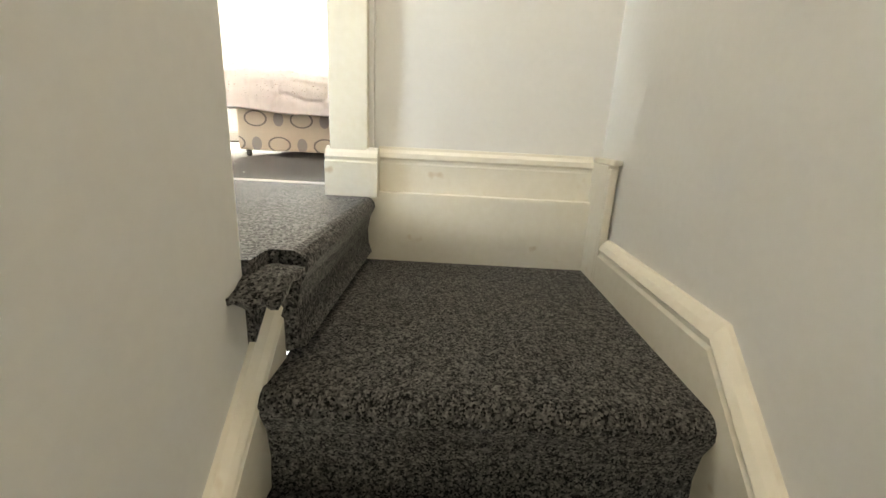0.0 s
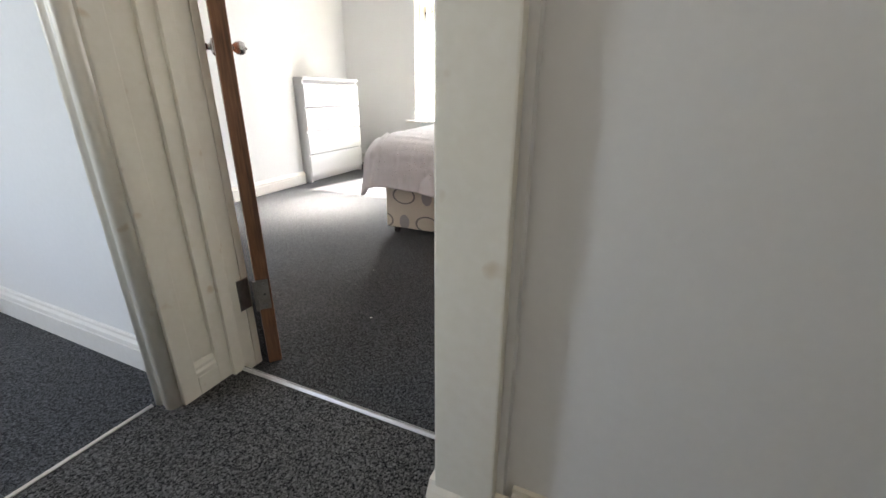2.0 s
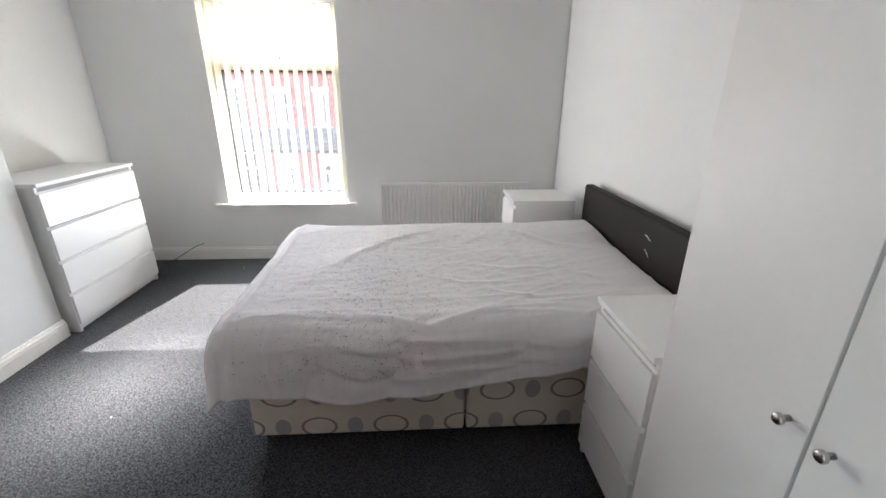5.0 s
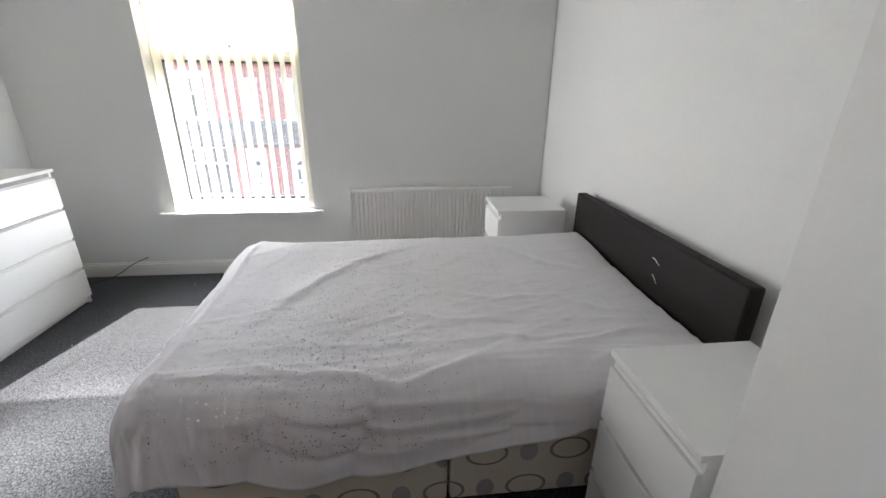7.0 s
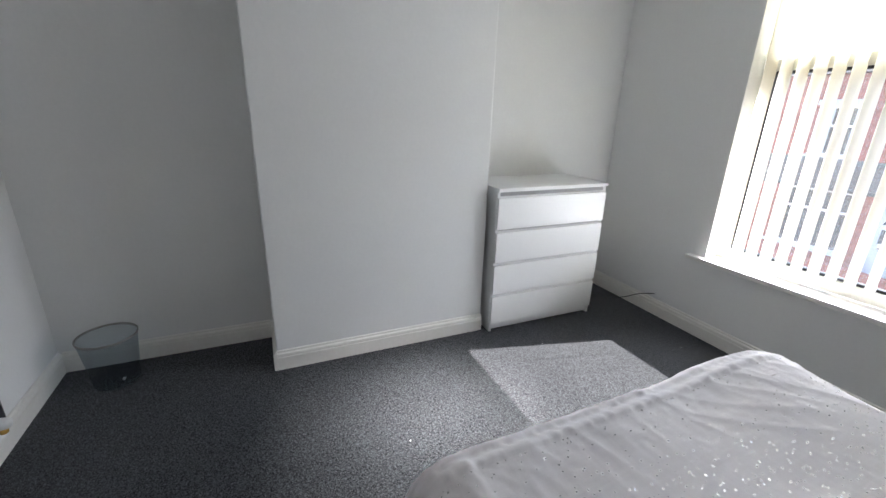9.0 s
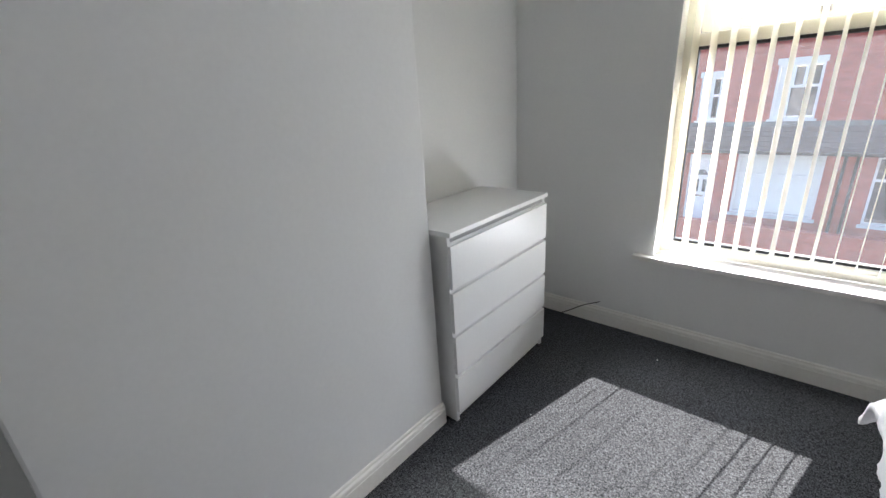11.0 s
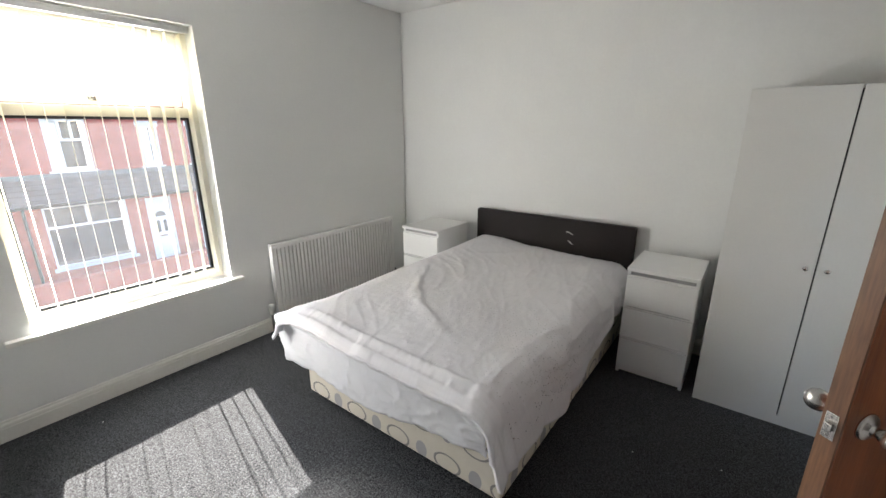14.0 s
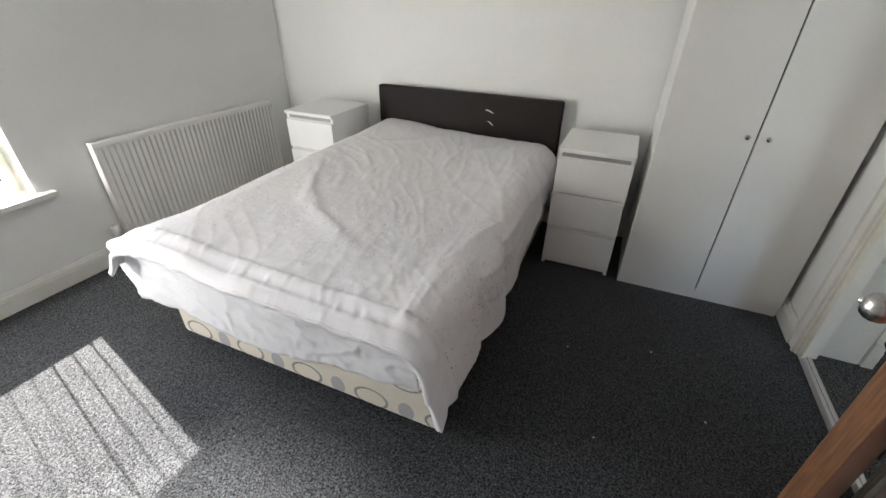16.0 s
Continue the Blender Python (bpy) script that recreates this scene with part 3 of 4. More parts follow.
for zz in (0.978, 1.022):
    part("screw", cyl(bmesh.new(), (DW + 0.0085, -0.02, zz * 1.0), (DW + 0.0092, -0.02, zz * 1.0), 0.003, seg=10), STEEL, latch)
KNOB = [(0.0, 0.0), (0.031, 0.0), (0.031, 0.003), (0.026, 0.008), (0.014, 0.011), (0.011, 0.016), (0.011, 0.022), (0.015, 0.028), (0.0225, 0.038), (0.0255, 0.05), (0.024, 0.06), (0.019, 0.068), (0.013, 0.071), (0.0, 0.071)]
for y, rx in ((-0.04, 90), (0.0, -90)):
    kb = part("knob", lathe(bmesh.new(), KNOB, pose(DW - 0.062, y, 1.0, rx)), CHROME, door, "satin nickel door knob", True)
    part("lock_button", cyl(bmesh.new(), (DW - 0.062, y + (-0.07 if y else 0.07), 1.0), (DW - 0.062, y + (-0.077 if y else 0.077), 1.0), 0.007, 0.005), CHROME, kb)
for zz in (0.21, 1.72):
    hg = bmesh.new()
    for j in range(5):
        cyl(hg, (-0.002, 0.004, zz + 0.02 * j), (-0.002, 0.004, zz + 0.02 * j + 0.0185), 0.006, seg=12)
    box(hg, (-0.0005, -0.034, zz), (0.0015, 0.0, zz + 0.0985))
    hinge = part("hinge", hg, STEEL, door, "worn steel butt hinge")
    for a in (0.015, 0.05, 0.085):
        part("screw", cyl(bmesh.new(), (0.0015, -0.02, zz + a), (-0.0012, -0.02, zz + a), 0.004, seg=10), CHROME, hinge)
    part("hinge_plate", boxes(((LX + 0.016, YS + 0.004, zz), (LX + 0.0185, YS + 0.044, zz + 0.1))), STEEL, dfr, "worn steel hinge leaf")

# ---- landing, stairs and stairwell ----
NOSE = -0.22
STAIR_N = -0.168
lp = bmesh.new()
prof = [(-1.0, 0), (-0.02, 0), (-0.008, -0.004), (0.002, -0.014), (0.006, -0.028), (0.002, -0.04), (-0.008, -0.06), (-0.016, -0.1), (-0.014, -0.14), (-0.004, -0.17), (-0.1, -0.21), (-1.0, -0.21)]
sweep(lp, prof, (NOSE, 0.578, 0.028), (NOSE, 1.392, 0.028), (1, 0, 0))
box(lp, (-1.22, 0.44, -0.19), (-0.404, 0.578, 0.028))
box(lp, (-0.402, 0.516, -0.19), (-0.279, 0.578, 0.028))
structure("landing", lp, CARPET_STAIR, "dark grey ribbed carpet over the landing and its step", "landing", False)
st = tagged(new("stairs"), "steep carpeted staircase with dark ribbed carpet", "stairs", kind="structure")
RISE, GO = 0.19, 0.205
for k in range(12):
    y0, z0 = 0.475 - GO * k, STAIR_N - RISE * k
    far_y = YL if k == 0 else y0 + GO + 0.03
    nose = [(far_y - y0, 0), (0.02, 0), (0.006, -0.005), (-0.004, -0.018), (-0.006, -0.034), (0.0, -0.05), (0.012, -0.075), (0.02, -0.13), (0.014, -RISE - 0.001), (far_y - y0, -RISE - 0.001)]
    part("step", sweep(bmesh.new(), nose, (-0.262, y0, z0), (0.435, y0, z0), (0, 1, 0)), CARPET_STAIR, st)
SY = -3.1
structure("wall_stair_east", boxes(((0.455, SY, -3.2), (0.74, YL + 0.025, HC))), WALL, "white painted stair wall", "wall")
structure("wall_stair_west", boxes(((-0.402, SY, -3.2), (-0.289, 0.515, HC)), bevel=0.006), WALL, "white painted partition beside the stairs", "wall")
# the opening in this unseen wall is added for the stair lamp
structure("wall_stair_south", boxes(((-0.6, SY - 0.15, -3.2), (-0.22, SY, HC)), ((0.42, SY - 0.15, -3.2), (0.74, SY, HC)), ((-0.22, SY - 0.15, -3.2), (0.42, SY, -1.78)), ((-0.22, SY - 0.15, -0.42), (0.42, SY, HC))), WALL, "white painted end wall of the stairwell", "wall")
structure("wall_landing_south", boxes(((-1.36, 0.3, -0.2), (-0.404, 0.44, HC))), WALL, "white painted landing wall", "wall")
structure("ceiling_stairwell", boxes(((-1.36, SY - 0.2, HC), (0.74, 0.998, HC + 0.1))), CEIL, "white painted ceiling over the stairs", "ceiling")
structure("floor_hall", boxes(((-0.6, SY, -3.1), (0.74, -1.6, -2.6))), CARPET, "dark carpet at the foot of the stairs", "carpet")
# skirting of the quarter landing
tops = [(0, 0.04), (0.02, 0.04), (0.02, 0.125), (0.017, 0.13), (0.017, 0.137), (0.024, 0.143), (0.022, 0.157), (0.012, 0.166), (0.01, 0.174), (0, 0.174)]
structure("baseboard", sweep(bmesh.new(), tops, (DX1 + 0.136, YL + 0.025, 0), (0.4255, YL + 0.025, 0), (0, -1, 0)), GLOSS, "cream gloss moulded skirting over a plain riser board", "skirting")
structure("trim", boxes(((-0.24, YL - 0.018, STAIR_N - 0.01), (0.4255, YL + 0.025, 0.043)), bevel=0.003), GLOSS, "cream painted plain board above the stair carpet", "trim")
structure("trim", boxes(((0.4255, 1.07, STAIR_N - 0.01), (0.4555, YL + 0.025, 0.16)), ((0.4255, 1.052, STAIR_N - 0.01), (0.4465, 1.07, 0.15)), ((0.4315, 1.05, 0.16), (0.4555, YL + 0.025, 0.174)), bevel=0.004), GLOSS, "cream painted upright skirting return in the corner", "trim")


def stringer(name, x, side, label):
    """Cream skirting along the quarter landing and down the flight."""
    cap = [(0, 0), (0.03, 0), (0.03, 0.082), (0.024, 0.088), (0.024, 0.096), (0.03, 0.102), (0.022, 0.116), (0.01, 0.128), (0, 0.128)]
    bm = bmesh.new()
    if side < 0:
        sweep(bm, cap, (x, 1.05, STAIR_N), (x, 0.535, STAIR_N), (side, 0, 0))
    ob = tagged(new(name), label, "skirting", kind="structure")
    if side < 0:
        part("level_board", bm, GLOSS, ob)
    else:
        bm.free()
    top = Vector((x, 0.536, -0.04)) if side < 0 else Vector((x, 0.58, -0.046))
    low = top + Vector((0, -GO * 10, -RISE * 10))
    slope = [(d, z - 0.128) for d, z in cap]
    slope[0], slope[1] = (0, -0.42), (0.03, -0.42)
    part("sloping_board", sweep(bmesh.new(), slope, top, low, (side, 0, 0)), GLOSS, ob)


stringer("stair_string_east", 0.4555, -1, "cream gloss moulded skirting following the stairs")
stringer("stair_string_west", -0.2895, 1, "cream gloss moulded string beside the stair carpet")
fl = bmesh.new()
rows = []
for i in range(9):
    y = 0.475 + 0.012 * i
    rows.append([fl.verts.new((-0.305 + 0.011 * j, y - (0.02 * noise.noise((j * 0.9, 3.1, 0)) + 0.015 if i == 0 else 0), 0.006 - 0.0022 * max(0, 4 - i) ** 1.5 + 0.006 * noise.noise((i * 0.7, j * 0.8, 2)))) for j in range(9)])
for a, b in zip(rows, rows[1:]):
    for j in range(8):
        fl.faces.new((a[j], a[j + 1], b[j + 1], b[j]))
flap = tagged(new("carpet_flap", mesh_of("carpet_flap", fl, CARPET_STAIR, True)), "frayed dark carpet edge curling at the wall end", "carpet", kind="structure")
md = flap.modifiers.new("thick", "SOLIDIFY")
md.thickness = 0.012

# ---- back room beyond the landing ----
BX = -3.12
structure("floor_back_room", boxes(((BX - 0.2, -2.2, -0.12), (-1.22, 1.3, 0))), CARPET, "dark charcoal carpet of the next room", "carpet")
structure("wall_back_room_north", boxes(((BX - 0.2, 1.285, -0.12), (-1.206, 1.2995, HC))), WALL, "white painted wall of the next room", "wall")
structure("wall_back_room_west", boxes(((BX - 0.2, -2.2, -0.12), (BX, -1.1, HC)), ((BX - 0.2, -0.1, -0.12), (BX, 1.285, HC)), ((BX - 0.2, -1.1, -0.12), (BX, -0.1, 0.65)), ((BX - 0.2, -1.1, 2.05), (BX, -0.1, HC))), WALL, "white painted wall with the window of the next room", "wall")
structure("wall_back_room_south", boxes(((BX - 0.2, -2.4, -0.12), (-1.1, -2.2, HC))), WALL, "white painted far wall of the next room", "wall")
structure("wall_back_room_east", boxes(((-1.36, -2.2, -0.12), (-1.2105, 0.4, HC)), ((-1.36, 0.4, 2.04), (-1.2105, 1.19, HC))), WALL, "white painted wall with the next doorway", "wall")
structure("ceiling_back_room", boxes(((BX - 0.2, -2.4, HC), (-1.362, 0.998, HC + 0.1))), CEIL, "white painted ceiling of the next room", "ceiling")
skirting((BX, 1.285, 0), (-1.206, 1.285, 0), (0, -1, 0))
skirting((BX, -2.2, 0), (BX, 1.264, 0), (1, 0, 0))
structure("threshold_strip_2", sweep(bmesh.new(), [(-0.016, 0.0), (0.016, 0.0), (0.016, 0.031), (0.01, 0.035), (-0.012, 0.008)], (-1.218, 0.44, 0), (-1.218, 1.158, 0), (1, 0, 0)), STRIP, "silver metal strip at the next doorway", "threshold")


def clothes_airer(x, y):
    ob = thing("clothes_airer", "white tubular tower clothes airer folded against the wall", "clothes airer", (x, y, 0))
    legs = ((0.0, -0.06), (0.0, 0.04), (-0.62, -0.06), (-0.62, 0.04))
    for lx, ly in legs:
        lean = 0.05 if ly < 0 else 0.015
        leg = part("leg", cyl(bmesh.new(), (lx, ly, 0.1), (lx, ly + lean + 0.06, 1.3), 0.011, seg=12), PLASTIC_WHITE, ob, "white tube leg", True)
        part("foot", cyl(bmesh.new(), (lx, ly, 0.03), (lx, ly, 0.14), 0.014, 0.013, 12), PLASTIC_BLACK, leg, "black plastic foot", True)
        part("castor", lathe(bmesh.new(), [(0.0, 0.0), (0.022, 0.002), (0.026, 0.014), (0.02, 0.03), (0.0, 0.034)], pose(lx + 0.01, ly - 0.02, 0)), PLASTIC_BLACK, leg, "black castor", True)
        for h in (0.46, 0.82, 1.18):
            s = (h - 0.1) / 1.2
            part("clip", boxes(((lx - 0.016, ly + s * (lean + 0.06) - 0.016, h - 0.02), (lx + 0.016, ly + s * (lean + 0.06) + 0.016, h + 0.02)), bevel=0.004), PLASTIC_BLACK, leg, "black plastic clip")
    for ly in (-0.06, 0.04):
        part("top_bar", cyl(bmesh.new(), (0.0, ly + (0.12 if ly < 0 else 0.08), 1.3), (-0.62, ly + (0.12 if ly < 0 else 0.08), 1.3), 0.011, seg=12), PLASTIC_WHITE, ob, "", True)
    part("base_bar", cyl(bmesh.new(), (0, -0.05, 0.2), (-0.62, -0.05, 0.2), 0.01, seg=12), PLASTIC_WHITE, ob, "", True)
    for h in (0.28, 0.62, 0.98):
        s = (h - 0.1) / 1.2
        a, b = (0.05 * s, h - 0.1), (0.09 + 0.05 * s, h + 0.22)
        rack = part("rack_rail", cyl(bmesh.new(), (0.0, a[0], a[1]), (-0.62, a[0], a[1]), 0.004, seg=8), PLASTIC_WHITE, ob, "white wire drying rack")
        part("rail", cyl(bmesh.new(), (0.0, b[0], b[1]), (-0.62, b[0], b[1]), 0.004, seg=8), PLASTIC_WHITE, rack)
        for j in range(9):
            xx = -0.03 - 0.07 * j
            part("wire", cyl(bmesh.new(), (xx, a[0], a[1]), (xx, b[0], b[1]), 0.003, seg=6), PLASTIC_WHITE, rack)
    return ob


clothes_airer(-2.385, 1.145)


def socket(name, at, rz, label, plug=False):
    ob = thing(name, label, "socket", at, rz=rz)
    part("plate", boxes(((-0.073, 0.0, -0.043), (0.073, 0.009, 0.043)), bevel=0.003), STEEL, ob)
    for x in (-0.036, 0.036):
        part("socket_face", boxes(((x - 0.03, 0.009, -0.034), (x + 0.03, 0.0105, 0.026)), bevel=0.001), PLASTIC_BLACK, ob)
        part("switch", boxes(((x - 0.008, 0.0105, 0.026), (x + 0.008, 0.015, 0.04)), bevel=0.002), PLASTIC_BLACK, ob)
    if plug:
        bm = bmesh.new()
        lathe(bm, [(0.0, 0.0), (0.026, 0.0), (0.027, 0.02), (0.023, 0.05), (0.019, 0.062), (0.0, 0.066)], pose(0.036, 0.0105, -0.004, -90))
        pl = part("air_freshener", bm, PLASTIC_WHITE, ob, "white plug-in air freshener", True)
        part("refill", cyl(bmesh.new(), (0.036, 0.045, -0.045), (0.036, 0.045, -0.02), 0.014, 0.016), mat("amber_liquid", (0.6, 0.36, 0.08), None, 0.2), pl, "amber refill bottle", True)
    return ob


socket("wall_socket", (-2.5, 1.285, 0.335), 180, "brushed steel double socket on the next room's wall")
socket("wall_socket", (-2.76, YS, 0.168), 0, "dark steel double socket with a plug-in air freshener", True)


# ---- drawers and wardrobe: fronts face west (-x) or east (+x) ----
def drawer_unit(name, label, w, d, h, n, group=""):
    """Stands with its front along y at x = 0, its body reaching to +x."""
    ob = thing(name, label, "drawers" if n > 3 else "bedside drawers", (0, 0, 0), group)
    t = 0.019
    part("side_panel", boxes(((0.02, 0, 0), (d, t, h - 0.022)), bevel=0.0015), FOIL, ob)
    part("side_panel", boxes(((0.02, w - t, 0), (d, w, h - 0.022)), bevel=0.0015), FOIL, ob)
    part("back_panel", boxes(((d - 0.008, t, 0.05), (d - 0.004, w - t, h - 0.022))), FOIL, ob)
    part("top_panel", boxes(((0.0, -0.001, h - 0.022), (d, w + 0.001, h)), bevel=0.0025), FOIL, ob)
    part("plinth", boxes(((0.03, t, 0.012), (0.045, w - t, 0.055))), FOIL, ob)
    # panel added behind the fronts, its grey standing for shade in the gaps
    part("gap_shade_panel", boxes(((0.026, t, 0.055), (0.03, w - t, h - 0.022))), DARKGAP, ob)
    z0, gap = 0.058, 0.02
    step = (h - 0.022 - gap * 0.9 - z0) / n
    for k in range(n):
        a, b = z0 + step * k, z0 + step * (k + 1) - gap
        fr = part("drawer", boxes(((0.004, 0.0025, a), (0.0225, w - 0.0025, b)), bevel=0.002), FOIL, ob)
        part("finger_grip", sweep(bmesh.new(), [(0, 0), (0.009, 0), (0.009, 0.004), (0.004, 0.01), (0, 0.012)], (0.0255, 0.004, b - 0.002), (0.0255, w - 0.004, b - 0.002), (-1, 0, 0)), FOIL, fr)
    return ob


chest = drawer_unit("chest_of_drawers", "tall white four-drawer chest beside the chimney breast", 0.845, 0.45, 0.965, 4)
chest.matrix_world = pose(-2.9, 4.645, 0, 0, 0, 180)
ns = drawer_unit("bedside_drawers", "narrow white three-drawer bedside unit", 0.395, 0.46, 0.744, 3, "bedside drawers")
ns.matrix_world = pose(-0.055, 2.305, 0)
copy_thing(ns, pose(-0.04, 4.225, 0))


def wardrobe():
    ob = thing("wardrobe", "plain white two-door wardrobe against the wall", "wardrobe", (-0.078, 1.446, 0))
    w, d, h = 0.795, 0.55, 1.765
    part("side_panel", boxes(((0.018, 0, 0), (d, 0.018, h)), bevel=0.001), FOIL_GREY, ob)
    part("side_panel", boxes(((0.018, w - 0.018, 0), (d, w, h)), bevel=0.001), FOIL_GREY, ob)
    part("top_panel", boxes(((0.019, 0.018, h - 0.018), (d, w - 0.018, h)), bevel=0.001), FOIL_GREY, ob)
    part("back_panel", boxes(((d - 0.006, 0.018, 0.05), (d - 0.002, w - 0.018, h - 0.018))), FOIL_GREY, ob)
    part("plinth", boxes(((0.02, 0.018, 0), (0.035, w - 0.018, 0.055))), FOIL_GREY, ob)
    # black board added so that the gaps round the doors look shaded
    part("gap_shade_board", boxes(((0.021, 0.018, 0.06), (0.024, w - 0.018, h - 0.018))), PLASTIC_BLACK, ob)
    for a, b, k in ((0.001, w / 2 - 0.0035, w / 2 - 0.041), (w / 2 + 0.0035, w - 0.001, w / 2 + 0.041)):
        dr = part("door", boxes(((0.0, a, 0.061), (0.0165, b, h - 0.002)), bevel=0.0015), FOIL_GREY, ob)
        part("knob", lathe(bmesh.new(), [(0, 0), (0.006, 0), (0.006, 0.012), (0.011, 0.018), (0.011, 0.024), (0.008, 0.027), (0, 0.027)], pose(0, k, 0.915, 0, -90)), CHROME, dr, "small round metal knob", True)
    return ob


wardrobe()

# ---- radiator ----
rad = thing("radiator", "white ribbed panel radiator under the window wall", "radiator", (-1.064, YN, 0.1))
RW, RH = 1.335, 0.62
bm = bmesh.new()
pts, pitch = [], RW / 39
for k in range(39):
    x = k * pitch
    pts += [(x, 0.009), (x + pitch * 0.24, 0.009), (x + pitch * 0.34, -0.006), (x + pitch * 0.86, -0.006)]
pts.append((RW, 0.009))
lo = [bm.verts.new((x, -0.05 + y, 0.012)) for x, y in pts]
l2 = [bm.verts.new((x, -0.05 + y, 0.03)) for x, y in pts]
h2 = [bm.verts.new((x, -0.05 + y, RH - 0.05)) for x, y in pts]
hi = [bm.verts.new((x, -0.05, RH - 0.032)) for x, y in pts]
for a, b in ((lo, l2), (l2, h2), (h2, hi)):
    for k in range(len(pts) - 1):
        bm.faces.new((a[k], a[k + 1], b[k + 1], b[k]))
part("front_panel", bm, ENAMEL, rad)
part("body", boxes(((0.004, -0.034, 0.006), (RW - 0.004, -0.03, RH - 0.036)), bevel=0.003), ENAMEL, rad)
part("top_grille", boxes(((0, -0.06, RH - 0.03), (RW, -0.014, RH)), bevel=0.006), ENAMEL, rad)
part("side_cover", boxes(((-0.006, -0.062, 0.0), (0.006, -0.016, RH + 0.003)), bevel=0.003), ENAMEL, rad)
part("side_cover", boxes(((RW - 0.006, -0.062, 0.0), (RW + 0.006, -0.016, RH + 0.003)), bevel=0.003), ENAMEL, rad)
for a in (0.2, RW - 0.24):
    part("bracket", boxes(((a, -0.03, 0.1), (a + 0.04, 0.0, RH - 0.08))), ENAMEL, rad)
bm = bmesh.new()
lathe(bm, [(0.0, 0.0), (0.013, 0.0), (0.015, 0.03), (0.021, 0.036), (0.022, 0.072), (0.018, 0.08), (0.0, 0.082)], pose(-0.055, -0.04, 0.06))
vlv = part("valve", bm, PLASTIC_WHITE, rad, "white thermostatic valve head", True)
bm = bmesh.new()
cyl(bm, (-0.055, -0.04, -0.1), (-0.055, -0.04, 0.06), 0.0085)
cyl(bm, (-0.055, -0.04, 0.045), (0.0, -0.04, 0.045), 0.01)
part("pipe", bm, STEEL, vlv, "dull metal pipe tail", True)
part("pipe", boxes(((RW + 0.02, -0.05, -0.1), (RW + 0.04, -0.03, 0.06)), bevel=0.006), PLASTIC_BLACK, rad)

# ---- bed ----
BX0, BX1, BY0, BY1 = -1.45, 0.435, 2.795, 4.12
SEAM = -0.53
bed = thing("divan_bed", "double divan base in cream fabric printed with grey rings", "bed", (0, 0, 0))
for a, b in ((BX0, SEAM - 0.004), (SEAM + 0.004, BX1)):
    part("base_section", boxes(((a, BY0, 0.045), (b, BY1, 0.345)), bevel=0.014), DIVAN, bed)
    pip = boxes(((a + 0.004, BY0 - 0.004, 0.338), (b - 0.004, BY1 + 0.004, 0.35)), bevel=0.004)
    part("piping", pip, MATTRESS, bed)
    for x in (a + 0.05, b - 0.05):
        for y in (BY0 + 0.045, BY1 - 0.045):
            bm = bmesh.new()
            cyl(bm, (x - 0.012, y, 0.018), (x + 0.012, y, 0.018), 0.018, seg=14)
            box(bm, (x - 0.016, y - 0.01, 0.02), (x + 0.016, y + 0.01, 0.046), 0.002)
            part("castor", bm, PLASTIC_BLACK, bed, "black castor wheel")
bm = bmesh.new()
box(bm, (0.435, 2.778, 0.3), (0.497, 4.13, 0.885), 0.016, 3)
hbd = part("headboard", bm, LEATHER, bed, "dark brown faux-leather headboard with a torn patch")
for (y0, z0), (y1, z1), wv in (((3.292, 0.785), (3.23, 0.775), 0.011), ((3.275, 0.715), (3.225, 0.69), 0.008)):
    bm = bmesh.new()
    top, bot = [], []
    for k in range(9):
        s = k / 8
        y, z = y0 + (y1 - y0) * s, z0 + (z1 - z0) * s + 0.004 * math.sin(5 * s)
        hh = wv * math.sin(math.pi * s) * (0.6 + 0.5 * noise.noise((k * 1.3, z0 * 9, 0))) + 0.0006
        top.append(bm.verts.new((0.4335 - 0.003 * math.sin(math.pi * s), y, z + hh)))
        bot.append(bm.verts.new((0.4325, y, z - hh * 0.4)))
    for k in range(8):
        bm.faces.new((top[k], top[k + 1], bot[k + 1], bot[k]))
    part("tear", bm, TEAR, hbd, "white backing showing through the tear")
for y in (2.95, 3.9):
    part("headboard_strut", boxes(((0.45, y, 0.0), (0.47, y + 0.05, 0.31))), WOOD_EDGE, bed)
mt = boxes(((BX0 + 0.01, BY0 + 0.008, 0.352), (BX1 - 0.012, BY1 - 0.008, 0.555)), bevel=0.035)
tagged(new("mattress", mesh_of("mattress", mt, MATTRESS, True)), "pale quilted mattress on the divan base", "mattress")


def fold(x, y):
    """Wrinkles of a loosely laid cover."""
    p, q = 0.83 * x + 0.56 * y, 0.83 * y - 0.56 * x
    p2, q2 = 0.96 * x + 0.28 * y, 0.96 * y - 0.28 * x
    a = noise.noise((x * 1.5, y * 1.8, 1.7))
    b = 1 - abs(noise.noise((p * 1.1 + 0.4 * a, q * 3.6, 5.2)))
    c = 1 - abs(noise.noise((p2 * 2.0, q2 * 6.5 + a, 9.1)))
    e = 1 - abs(noise.noise((p * 3.2 + a, q * 12.0 + 3 * a, 7.7)))
    g = 1 - abs(noise.noise((p2 * 7.0, q2 * 24.0 + 2 * a, 2.4)))
    return 0.021 * a + 0.0035 * b ** 4 + 0.0028 * c ** 5 + 0.0032 * e ** 5 + 0.0017 * g ** 4 + 0.0012 * noise.noise((x * 40, y * 40, 3.3))


def smooth(a, b, x):
    """Soft step from 0 at a to 1 at b."""
    t = min(1, max(0, (x - a) / (b - a)))
    return t * t * (3 - 2 * t)


